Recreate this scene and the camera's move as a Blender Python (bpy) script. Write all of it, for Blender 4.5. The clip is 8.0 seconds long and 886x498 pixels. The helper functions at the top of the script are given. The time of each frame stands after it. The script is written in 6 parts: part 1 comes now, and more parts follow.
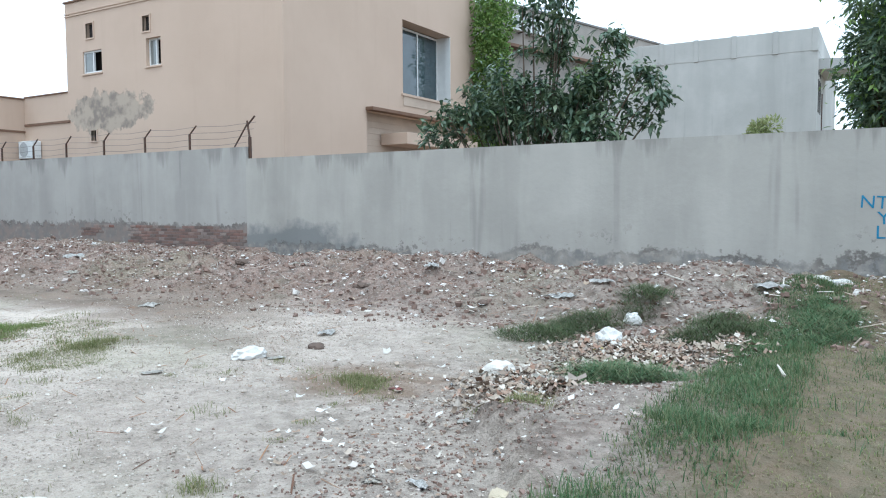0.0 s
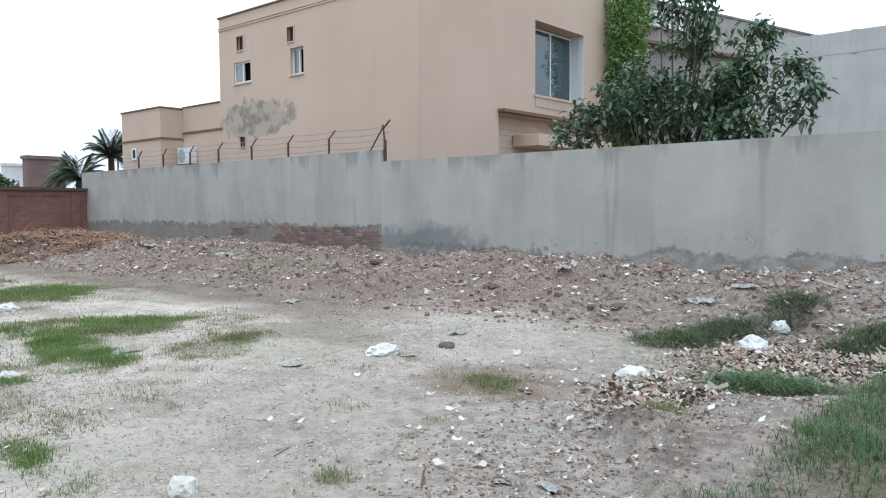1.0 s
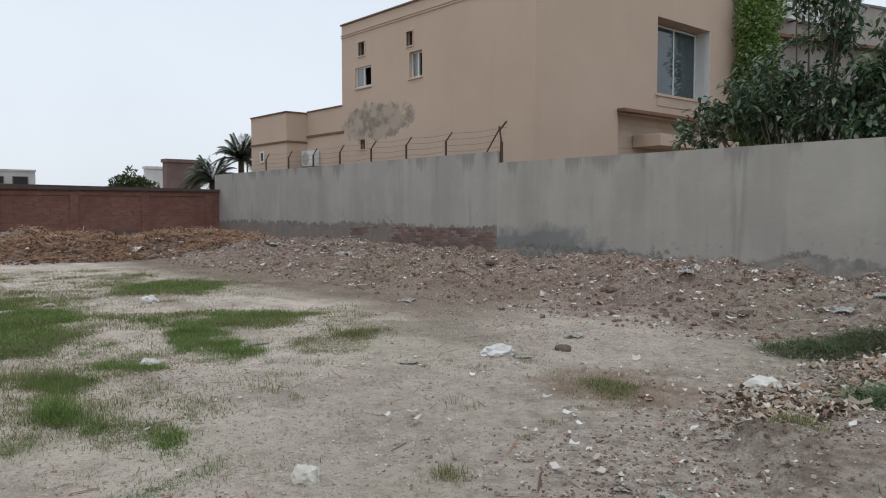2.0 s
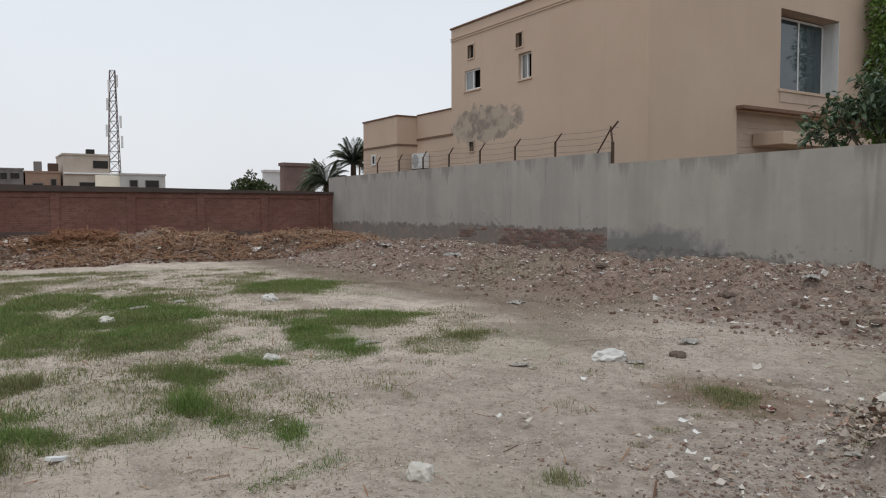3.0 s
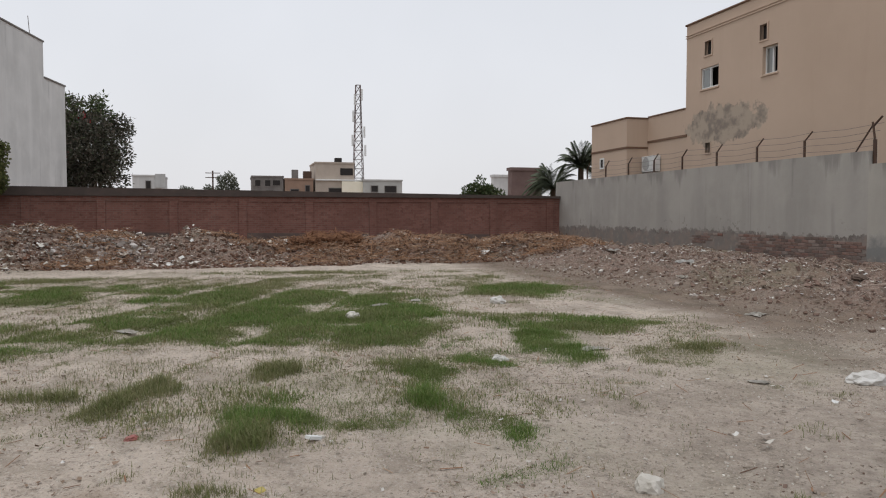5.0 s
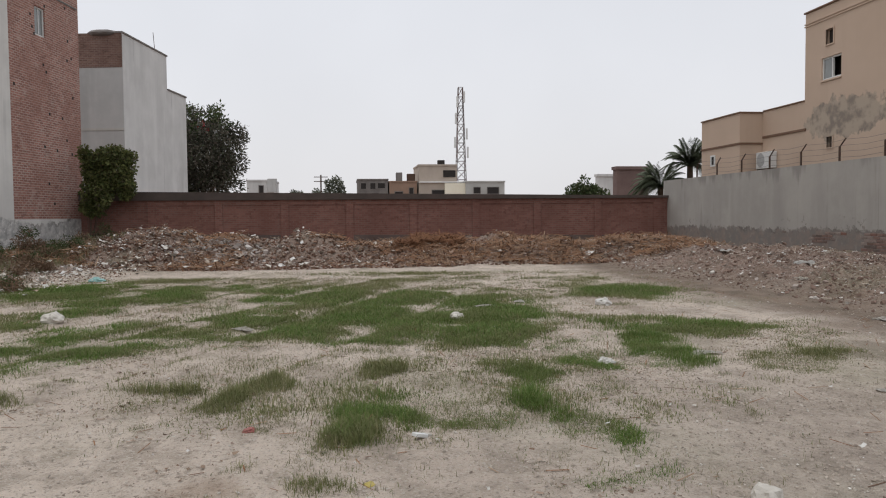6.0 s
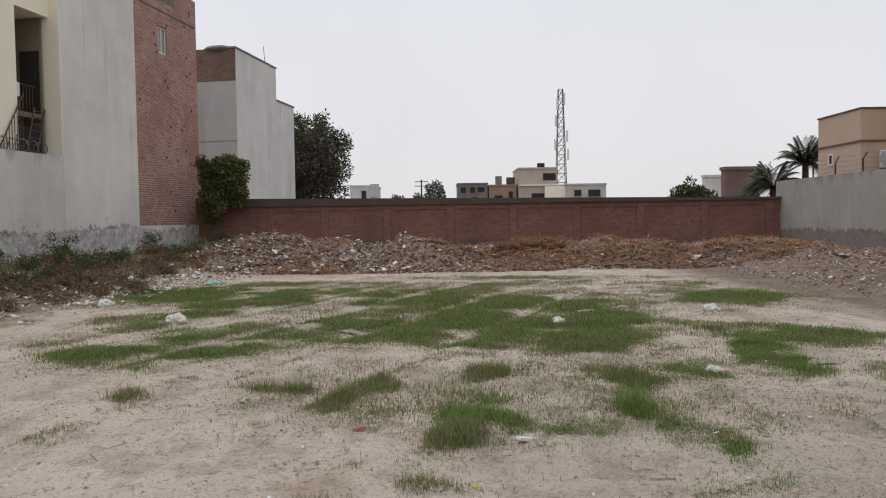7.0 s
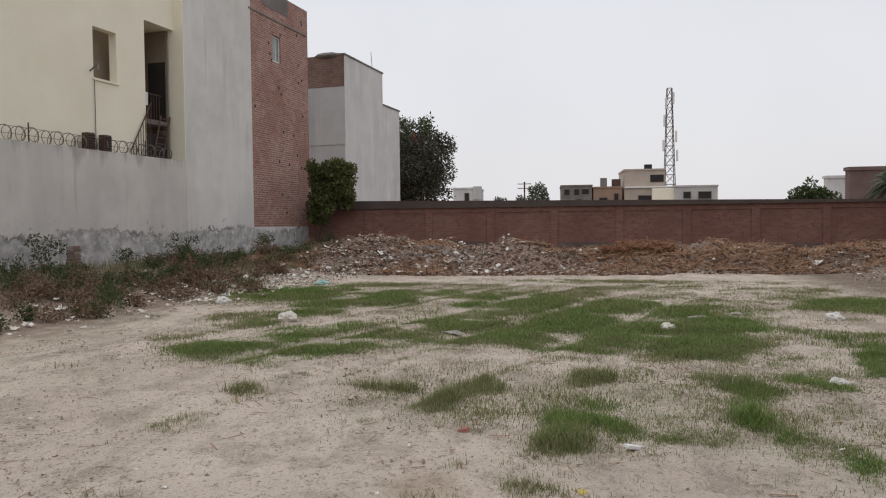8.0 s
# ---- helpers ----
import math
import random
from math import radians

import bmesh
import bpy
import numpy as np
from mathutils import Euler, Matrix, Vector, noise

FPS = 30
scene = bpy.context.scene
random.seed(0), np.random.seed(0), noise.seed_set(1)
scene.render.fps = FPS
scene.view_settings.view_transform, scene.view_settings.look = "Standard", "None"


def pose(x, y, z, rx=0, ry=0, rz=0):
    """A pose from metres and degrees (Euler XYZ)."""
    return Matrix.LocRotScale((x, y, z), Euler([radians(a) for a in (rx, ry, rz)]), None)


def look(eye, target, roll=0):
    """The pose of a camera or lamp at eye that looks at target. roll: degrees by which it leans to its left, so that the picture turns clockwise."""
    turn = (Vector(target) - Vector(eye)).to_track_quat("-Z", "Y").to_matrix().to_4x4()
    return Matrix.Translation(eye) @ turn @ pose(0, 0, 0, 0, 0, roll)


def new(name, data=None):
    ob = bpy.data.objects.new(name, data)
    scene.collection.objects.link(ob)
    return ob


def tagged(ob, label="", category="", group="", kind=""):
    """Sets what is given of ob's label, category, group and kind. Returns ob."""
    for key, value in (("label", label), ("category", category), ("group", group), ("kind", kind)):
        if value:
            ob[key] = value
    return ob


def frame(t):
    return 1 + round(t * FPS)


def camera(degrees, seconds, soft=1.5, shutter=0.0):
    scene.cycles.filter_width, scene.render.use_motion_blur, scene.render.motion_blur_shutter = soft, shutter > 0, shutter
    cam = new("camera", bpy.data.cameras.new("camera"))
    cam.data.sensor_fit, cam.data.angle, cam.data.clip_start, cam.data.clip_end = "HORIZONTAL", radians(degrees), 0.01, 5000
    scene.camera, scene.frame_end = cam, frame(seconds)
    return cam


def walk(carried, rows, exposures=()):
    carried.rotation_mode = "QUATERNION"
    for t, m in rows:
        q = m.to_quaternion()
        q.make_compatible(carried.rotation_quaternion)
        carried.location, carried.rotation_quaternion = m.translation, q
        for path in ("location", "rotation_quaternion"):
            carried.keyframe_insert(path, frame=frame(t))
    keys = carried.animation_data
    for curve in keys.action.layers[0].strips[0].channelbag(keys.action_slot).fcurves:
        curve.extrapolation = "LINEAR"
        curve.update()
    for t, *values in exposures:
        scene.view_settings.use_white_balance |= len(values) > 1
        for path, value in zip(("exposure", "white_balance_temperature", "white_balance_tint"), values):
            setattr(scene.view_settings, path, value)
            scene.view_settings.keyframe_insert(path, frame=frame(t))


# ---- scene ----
cam = camera(61.3, 8.0, soft=1.1)
ROWS = [
    (0.0, 0.000, 0.000, 1.600, 30.60, -3.50, -0.36),
    (0.5, -0.012, 0.022, 1.591, 35.63, -3.46, -0.38),
    (1.0, -0.022, 0.019, 1.579, 40.58, -3.25, -0.37),
    (1.5, -0.063, 0.032, 1.558, 45.11, -3.11, -0.18),
    (3.0, -0.045, -0.048, 1.576, 57.48, -2.95, -0.13),
    (3.5, -0.015, -0.062, 1.592, 61.79, -2.81, -0.15),
    (4.0, -0.002, -0.083, 1.601, 66.13, -2.69, -0.02),
    (4.5, 0.012, -0.106, 1.601, 70.47, -2.65, 0.11),
    (6.0, 0.040, -0.141, 1.597, 82.48, -2.53, -0.48),
    (6.5, 0.072, -0.160, 1.604, 86.29, -2.35, -0.68),
    (7.0, 0.144, -0.181, 1.622, 90.09, -2.17, -0.87),
    (7.5, 0.161, -0.202, 1.627, 93.93, -2.01, -0.77),
    (8.0, 0.149, -0.214, 1.621, 97.91, -1.89, -0.65),
]
walk(cam, [(t, pose(x, y, z, 90 + pitch, 0, yaw) @ pose(0, 0, 0, 0, 0, roll)) for t, x, y, z, yaw, pitch, roll in ROWS],
     exposures=[(0.0, 1.09, 5300, 0.5), (0.5, 1.04, 5340, 1), (1.0, 0.9, 5420, 2), (1.5, 0.27, 5700, 4), (2.8, 0.05, 6200, 7), (4.5, 0.0, 6350, 9), (8.0, 0.0, 6450, 10)])

# ---- sky and sun: bright overcast ----
world = bpy.data.worlds.new("world")
scene.world = world
world.use_nodes = True
wn, wl = world.node_tree.nodes, world.node_tree.links
wn.clear()
w_out = wn.new("ShaderNodeOutputWorld")
w_bg = wn.new("ShaderNodeBackground")
w_sky = wn.new("ShaderNodeTexSky")
w_sky.sky_type, w_sky.sun_disc = "NISHITA", False
w_sky.sun_elevation, w_sky.sun_rotation = radians(75), radians(150)
w_sky.dust_density = 4.0
w_scale = wn.new("ShaderNodeVectorMath")
w_scale.operation = "SCALE"
w_scale.inputs["Scale"].default_value = 0.10
w_tc = wn.new("ShaderNodeTexCoord")
w_sep = wn.new("ShaderNodeSeparateXYZ")
w_ramp = wn.new("ShaderNodeValToRGB")
w_ramp.color_ramp.elements[0].position, w_ramp.color_ramp.elements[0].color = 0.0, (0.84, 0.825, 0.835, 1)
w_ramp.color_ramp.elements[1].position, w_ramp.color_ramp.elements[1].color = 0.9, (1.05, 1.07, 1.12, 1)
e = w_ramp.color_ramp.elements.new(0.35)
e.color = (0.84, 0.85, 0.885, 1)
w_cloud = wn.new("ShaderNodeTexNoise")
w_cloud.inputs["Scale"].default_value, w_cloud.inputs["Detail"].default_value = 2.2, 4
w_cr = wn.new("ShaderNodeMapRange")
w_cr.inputs["From Min"].default_value, w_cr.inputs["From Max"].default_value = 0.3, 0.7
w_cr.inputs["To Min"].default_value, w_cr.inputs["To Max"].default_value = 0.95, 1.05
w_mul = wn.new("ShaderNodeVectorMath")
w_mul.operation = "SCALE"
w_mix = wn.new("ShaderNodeMix")
w_mix.data_type = "RGBA"
w_mix.inputs["Factor"].default_value = 0.88
wl.new(w_tc.outputs["Generated"], w_sep.inputs[0])
wl.new(w_tc.outputs["Generated"], w_cloud.inputs["Vector"])
wl.new(w_sep.outputs["Z"], w_ramp.inputs["Fac"])
wl.new(w_cloud.outputs["Fac"], w_cr.inputs["Value"])
wl.new(w_ramp.outputs["Color"], w_mul.inputs[0])
wl.new(w_cr.outputs["Result"], w_mul.inputs["Scale"])
wl.new(w_sky.outputs["Color"], w_scale.inputs[0])
wl.new(w_scale.outputs["Vector"], w_mix.inputs["A"])
wl.new(w_mul.outputs["Vector"], w_mix.inputs["B"])
wl.new(w_mix.outputs["Result"], w_bg.inputs["Color"])
wl.new(w_bg.outputs[0], w_out.inputs["Surface"])
sun_data = bpy.data.lights.new("sun", "SUN")
sun_data.energy, sun_data.angle, sun_data.color = 0.65, radians(20), (1.0, 0.96, 0.9)
sun = new("sun", sun_data)
sun.matrix_world = look((0, 0, 30), (-4, 7, 0))


# ---- materials ----
def nd(m, kind, **values):
    n = m.node_tree.nodes.new(kind)
    for k, v in values.items():
        n.inputs[k.replace("_", " ")].default_value = v
    return n


def ln(m, a, b):
    m.node_tree.links.new(a, b)


def base_mat(name, rough=0.9, metal=0.0, spec=0.3):
    m = bpy.data.materials.new(name)
    m.use_nodes = True
    b = m.node_tree.nodes["Principled BSDF"]
    b.inputs["Roughness"].default_value = rough
    b.inputs["Metallic"].default_value = metal
    b.inputs["Specular IOR Level"].default_value = spec
    return m, b


def where(m, space="world", stretch=(1, 1, 1)):
    """Coordinates in metres: of the world or of the object."""
    if space == "world":
        out = nd(m, "ShaderNodeNewGeometry").outputs["Position"]
    else:
        out = nd(m, "ShaderNodeTexCoord").outputs["Object"]
    if tuple(stretch) != (1, 1, 1):
        k = nd(m, "ShaderNodeVectorMath")
        k.operation = "MULTIPLY"
        k.inputs[1].default_value = stretch
        ln(m, out, k.inputs[0])
        out = k.outputs[0]
    return out


def noise_mask(m, vec, scale, lo, hi, detail=6.0, rough=0.6):
    n = nd(m, "ShaderNodeTexNoise", Scale=scale, Detail=detail, Roughness=rough)
    ln(m, vec, n.inputs["Vector"])
    r = nd(m, "ShaderNodeMapRange", From_Min=lo, From_Max=hi)
    ln(m, n.outputs["Fac"], r.inputs["Value"])
    return r.outputs["Result"]


def blend(m, fac, a, b):
    """Mix of two colours (tuples or sockets)."""
    x = nd(m, "ShaderNodeMix")
    x.data_type = "RGBA"
    for sock, v in (("A", a), ("B", b)):
        if isinstance(v, tuple):
            x.inputs[sock].default_value = (*v, 1)
        else:
            ln(m, v, x.inputs[sock])
    if isinstance(fac, (int, float)):
        x.inputs["Factor"].default_value = fac
    else:
        ln(m, fac, x.inputs["Factor"])
    return x.outputs["Result"]


def calc(m, op, a, b=None):
    x = nd(m, "ShaderNodeMath")
    x.operation = op
    for i, v in enumerate((a, b)):
        if v is None:
            continue
        if isinstance(v, (int, float)):
            x.inputs[i].default_value = v
        else:
            ln(m, v, x.inputs[i])
    return x.outputs[0]


def bump(m, b, height, strength=0.3, distance=0.02):
    k = nd(m, "ShaderNodeBump", Strength=strength, Distance=distance)
    ln(m, height, k.inputs["Height"])
    ln(m, k.outputs[0], b.inputs["Normal"])


def plain(name, c, c2=None, scale=3.0, rough=0.85, metal=0.0, grain=40.0, depth=0.003, spec=0.3, space="world"):
    """Two-tone surface with blotches, fine grain and slight relief."""
    m, b = base_mat(name, rough, metal, spec)
    v = where(m, space)
    c2 = c2 or tuple(k * 0.8 for k in c)
    col = blend(m, noise_mask(m, v, scale, 0.35, 0.65), c, c2)
    g = noise_mask(m, v, grain, 0.3, 0.7, 3.0)
    col = blend(m, calc(m, "MULTIPLY", g, 0.18), col, tuple(k * 0.55 for k in c))
    ln(m, col, b.inputs["Base Color"])
    bump(m, b, g, 0.4, depth)
    return m


def random_tint(name, cols, rough=0.8, island=True, spec=0.2, trans=0.0, drift=None):
    """Colours picked at random for each separate piece."""
    m, b = base_mat(name, rough, 0, spec)
    ramp = nd(m, "ShaderNodeValToRGB")
    ramp.color_ramp.interpolation = "LINEAR"
    el = ramp.color_ramp.elements
    while len(el) < len(cols):
        el.new(0.5)
    for i, c in enumerate(cols):
        el[i].position, el[i].color = i / max(1, len(cols) - 1), (*c, 1)
    src = nd(m, "ShaderNodeNewGeometry").outputs["Random Per Island"] if island else nd(m, "ShaderNodeObjectInfo").outputs["Random"]
    ln(m, src, ramp.inputs["Fac"])
    v = where(m)
    col = blend(m, calc(m, "MULTIPLY", noise_mask(m, v, 25.0, 0.4, 0.7, 3.0), 0.35), ramp.outputs["Color"], tuple(k * 0.6 for k in cols[0]))
    if drift:
        # stands of another tone, some metres across
        col = blend(m, calc(m, "MULTIPLY", noise_mask(m, v, 0.9, 0.46, 0.62, 4.0), 0.6), col, drift)
    ln(m, col, b.inputs["Base Color"])
    if trans:
        out = m.node_tree.nodes["Material Output"]
        t = nd(m, "ShaderNodeBsdfTranslucent")
        ln(m, col, t.inputs["Color"])
        x = nd(m, "ShaderNodeMixShader", Fac=trans)
        ln(m, b.outputs[0], x.inputs[1])
        ln(m, t.outputs[0], x.inputs[2])
        ln(m, x.outputs[0], out.inputs["Surface"])
    return m


def soil_mat():
    m, b = base_mat("dusty_soil", 0.95, 0, 0.15)
    v = where(m)
    col = blend(m, noise_mask(m, v, 0.5, 0.38, 0.62), (0.65, 0.555, 0.467), (0.545, 0.457, 0.38))
    col = blend(m, calc(m, "MULTIPLY", noise_mask(m, v, 1.5, 0.50, 0.58, 8.0, 0.68), 0.6), col, (0.36, 0.30, 0.24))
    streak = where(m, "world", (0.35, 1.5, 1.0))
    col = blend(m, calc(m, "MULTIPLY", noise_mask(m, streak, 1.3, 0.54, 0.64), 0.4), col, (0.31, 0.26, 0.21))
    col = blend(m, calc(m, "MULTIPLY", noise_mask(m, v, 9.0, 0.55, 0.63, 8.0, 0.75), 0.62), col, (0.21, 0.175, 0.14))
    col = blend(m, calc(m, "MULTIPLY", noise_mask(m, v, 40.0, 0.54, 0.66, 3.0), 0.7), col, (0.62, 0.56, 0.49))
    s = nd(m, "ShaderNodeSeparateXYZ")
    ln(m, v, s.inputs[0])
    # heaped earth is browner than the trodden dust
    wob = calc(m, "MULTIPLY", noise_mask(m, v, 0.9, 0.2, 0.8), 0.16)
    high = nd(m, "ShaderNodeMapRange", From_Min=0.1, From_Max=0.3)
    ln(m, calc(m, "ADD", s.outputs["Z"], wob), high.inputs["Value"])
    by_wall = nd(m, "ShaderNodeMapRange", From_Min=8.5, From_Max=9.6)
    ln(m, calc(m, "ADD", s.outputs["Y"], calc(m, "MULTIPLY", wob, 5.0)), by_wall.inputs["Value"])
    by_brick = nd(m, "ShaderNodeMapRange", From_Min=-22.6, From_Max=-23.8)
    ln(m, calc(m, "ADD", s.outputs["X"], calc(m, "MULTIPLY", wob, 5.0)), by_brick.inputs["Value"])
    heaped = calc(m, "MAXIMUM", high.outputs["Result"], calc(m, "MAXIMUM", by_wall.outputs["Result"], by_brick.outputs["Result"]))
    heap = blend(m, noise_mask(m, v, 3.0, 0.35, 0.65), (0.26, 0.176, 0.138), (0.185, 0.122, 0.095))
    heap = blend(m, calc(m, "MULTIPLY", noise_mask(m, v, 6.0, 0.5, 0.6), 0.7), heap, (0.10, 0.078, 0.064))
    heap = blend(m, calc(m, "MULTIPLY", noise_mask(m, v, 20.0, 0.52, 0.62), 0.75), heap, (0.36, 0.30, 0.255))
    col = blend(m, calc(m, "MULTIPLY", heaped, 0.88), col, heap)
    # damp hollow along the foot of the mound
    lane = calc(m, "ABSOLUTE", calc(m, "ADD", s.outputs["Y"], -7.9))
    lane = calc(m, "ADD", lane, calc(m, "MULTIPLY", noise_mask(m, v, 0.8, 0.2, 0.8), 1.2))
    near = nd(m, "ShaderNodeMapRange", From_Min=2.25, From_Max=1.05)
    ln(m, lane, near.inputs["Value"])
    left = nd(m, "ShaderNodeMapRange", From_Min=-6.6, From_Max=-8.6)
    ln(m, s.outputs["X"], left.inputs["Value"])
    damp = calc(m, "MULTIPLY", calc(m, "MULTIPLY", near.outputs["Result"], left.outputs["Result"]), 0.82)
    col = blend(m, damp, col, blend(m, noise_mask(m, v, 1.6, 0.42, 0.6, 8.0), (0.215, 0.16, 0.118), (0.125, 0.092, 0.066)))
    # darker crumbly soil below the verge
    side = nd(m, "ShaderNodeMapRange", From_Min=-9.0, From_Max=-2.8)
    ln(m, calc(m, "ADD", s.outputs["X"], calc(m, "MULTIPLY", noise_mask(m, v, 0.9, 0.2, 0.8), -1.3)), side.inputs["Value"])
    verge = nd(m, "ShaderNodeMapRange", From_Min=-0.5, From_Max=3.2)
    ln(m, s.outputs["Y"], verge.inputs["Value"])
    col = blend(m, calc(m, "MULTIPLY", calc(m, "MULTIPLY", side.outputs["Result"], verge.outputs["Result"]), 0.72), col, blend(m, noise_mask(m, v, 7.0, 0.42, 0.6), (0.35, 0.30, 0.25), (0.17, 0.14, 0.115)))
    col = blend(m, calc(m, "MULTIPLY", noise_mask(m, v, 26.0, 0.59, 0.65, 4.0), 0.55), col, (0.12, 0.095, 0.075))
    col = blend(m, calc(m, "MULTIPLY", noise_mask(m, v, 75.0, 0.56, 0.66, 3.0), 0.4), col, (0.17, 0.14, 0.11))
    # spots of dug or fouled earth: place, half widths, colour, strength
    for cx, cy, rx, ry, tone, fac in ((-4.0, 5.4, 1.0, 0.9, (0.20, 0.135, 0.09), 0.75), (-7.4, 6.2, 1.9, 0.9, (0.18, 0.15, 0.11), 0.6), (-4.4, -1.0, 0.5, 0.3, (0.29, 0.20, 0.135), 0.4), (-13.0, 4.6, 2.2, 0.5, (0.26, 0.20, 0.15), 0.5), (-13.2, -8.6, 6.0, 1.5, (0.21, 0.15, 0.112), 0.8)):
        q = nd(m, "ShaderNodeVectorMath")
        q.operation = "MULTIPLY_ADD"
        q.inputs[1].default_value, q.inputs[2].default_value = (1 / rx, 1 / ry, 0.0), (-cx / rx, -cy / ry, 0.0)
        ln(m, v, q.inputs[0])
        le = nd(m, "ShaderNodeVectorMath")
        le.operation = "LENGTH"
        ln(m, q.outputs[0], le.inputs[0])
        w = nd(m, "ShaderNodeMapRange", From_Min=1.35, From_Max=0.8)
        ln(m, calc(m, "ADD", le.outputs["Value"], calc(m, "MULTIPLY", noise_mask(m, v, 2.4, 0.25, 0.75, 8.0), 0.8)), w.inputs["Value"])
        col = blend(m, calc(m, "MULTIPLY", w.outputs["Result"], fac), col, tone)
    # brown worn path along the verge
    lane2 = nd(m, "ShaderNodeMapRange", From_Min=-1.5, From_Max=-0.9)
    ln(m, calc(m, "ADD", s.outputs["X"], calc(m, "MULTIPLY", noise_mask(m, v, 1.4, 0.2, 0.8), -0.4)), lane2.inputs["Value"])
    col = blend(m, calc(m, "MULTIPLY", lane2.outputs["Result"], 0.8), col, blend(m, noise_mask(m, v, 5.0, 0.42, 0.6), (0.175, 0.13, 0.08), (0.115, 0.095, 0.052)))
    # thin green film between the tufts
    green = calc(m, "MULTIPLY", noise_mask(m, v, 0.33, 0.52, 0.66), 0.25)
    col = blend(m, green, col, (0.22, 0.23, 0.13))
    ln(m, col, b.inputs["Base Color"])
    bump(m, b, calc(m, "ADD", noise_mask(m, v, 9.0, 0.3, 0.7), calc(m, "MULTIPLY", noise_mask(m, v, 45.0, 0.3, 0.7, 4.0), 0.5)), 0.9, 0.035)
    return m


def cement_mat(name, c, base_z, streak=True, warm=(0.30, 0.27, 0.235), top_z=None, wet=False, flake=0.45, sway=0.5, grime=(0.165, 0.16, 0.155)):
    """Grey cement render with float marks, run-off streaks and a damp, peeling foot."""
    m, b = base_mat(name, 0.93, 0, 0.2)
    v = where(m)
    col = blend(m, noise_mask(m, v, 0.45, 0.35, 0.65, 5.0), c, tuple(k * 0.86 for k in c))
    col = blend(m, calc(m, "MULTIPLY", noise_mask(m, v, 1.1, 0.48, 0.68), 0.35), col, tuple(k * 1.16 for k in c))
    if streak:
        sv = where(m, "world", (0.55, 0.55, 0.07))
        col = blend(m, calc(m, "MULTIPLY", noise_mask(m, sv, 1.2, 0.47, 0.66, 4.0), 0.42), col, tuple(k * 0.68 for k in c))
        col = blend(m, calc(m, "MULTIPLY", noise_mask(m, sv, 2.6, 0.52, 0.7, 4.0), 0.35), col, tuple(k * 1.18 for k in c))
    s = nd(m, "ShaderNodeSeparateXYZ")
    ln(m, v, s.inputs[0])
    if top_z:
        # rain runs from the wall's top
        run = calc(m, "ADD", s.outputs["Z"], calc(m, "MULTIPLY", noise_mask(m, where(m, "world", (1.0, 1.0, 0.1)), 2.2, 0.42, 0.78, 5.0), 1.1))
        t = nd(m, "ShaderNodeMapRange", From_Min=top_z + 0.1, From_Max=top_z + 0.45)
        ln(m, run, t.inputs["Value"])
        col = blend(m, calc(m, "MULTIPLY", t.outputs["Result"], 0.6), col, tuple(k * 0.5 for k in c))
    if wet:
        # a soaked stretch beside the step
        q = nd(m, "ShaderNodeVectorMath")
        q.operation = "MULTIPLY_ADD"
        q.inputs[1].default_value, q.inputs[2].default_value = (0.46, 0.0, 1.55), (5.75, 0.0, -0.85)
        ln(m, v, q.inputs[0])
        le = nd(m, "ShaderNodeVectorMath")
        le.operation = "LENGTH"
        ln(m, q.outputs[0], le.inputs[0])
        w = nd(m, "ShaderNodeMapRange", From_Min=1.45, From_Max=1.1)
        ln(m, calc(m, "ADD", le.outputs["Value"], calc(m, "MULTIPLY", noise_mask(m, v, 1.8, 0.25, 0.75), 0.8)), w.inputs["Value"])
        col = blend(m, calc(m, "MULTIPLY", w.outputs["Result"], 0.72), col, (0.15, 0.158, 0.16))
    edge = calc(m, "ADD", s.outputs["Z"], calc(m, "MULTIPLY", noise_mask(m, v, 0.42, 0.3, 0.7, 3.0), -sway))
    edge = calc(m, "ADD", edge, calc(m, "MULTIPLY", noise_mask(m, v, 5.0, 0.25, 0.75), -0.26))
    edge = calc(m, "ADD", edge, calc(m, "MULTIPLY", noise_mask(m, v, 17.0, 0.3, 0.7), -0.09))
    d = nd(m, "ShaderNodeMapRange", From_Min=base_z + 0.06, From_Max=base_z - 0.06)
    ln(m, edge, d.inputs["Value"])
    dirty = blend(m, noise_mask(m, v, 4.0, 0.4, 0.6), grime, warm)
    dirty = blend(m, calc(m, "MULTIPLY", noise_mask(m, v, 6.0, 0.56, 0.64, 8.0), flake), dirty, (0.40 + 0.5 * (flake - 0.45), 0.38 + 0.5 * (flake - 0.45), 0.35 + 0.5 * (flake - 0.45)))
    col = blend(m, calc(m, "MULTIPLY", d.outputs["Result"], 0.8), col, dirty)
    # curling edge of the peeled coat, and flaked spots above it
    gap = calc(m, "ABSOLUTE", calc(m, "ADD", edge, -base_z))
    rim = nd(m, "ShaderNodeMapRange", From_Min=0.075, From_Max=0.02)
    ln(m, gap, rim.inputs["Value"])
    col = blend(m, calc(m, "MULTIPLY", calc(m, "MULTIPLY", rim.outputs["Result"], noise_mask(m, v, 1.3, 0.4, 0.6, 4.0)), 0.75), col, (0.115, 0.10, 0.09))
    zone = nd(m, "ShaderNodeMapRange", From_Min=0.5, From_Max=0.1)
    ln(m, gap, zone.inputs["Value"])
    spots = calc(m, "MULTIPLY", calc(m, "MULTIPLY", zone.outputs["Result"], noise_mask(m, v, 7.0, 0.6, 0.63, 3.0)), noise_mask(m, v, 0.7, 0.5, 0.6, 2.0))
    col = blend(m, calc(m, "MULTIPLY", spots, 0.7), col, (0.14, 0.125, 0.115))
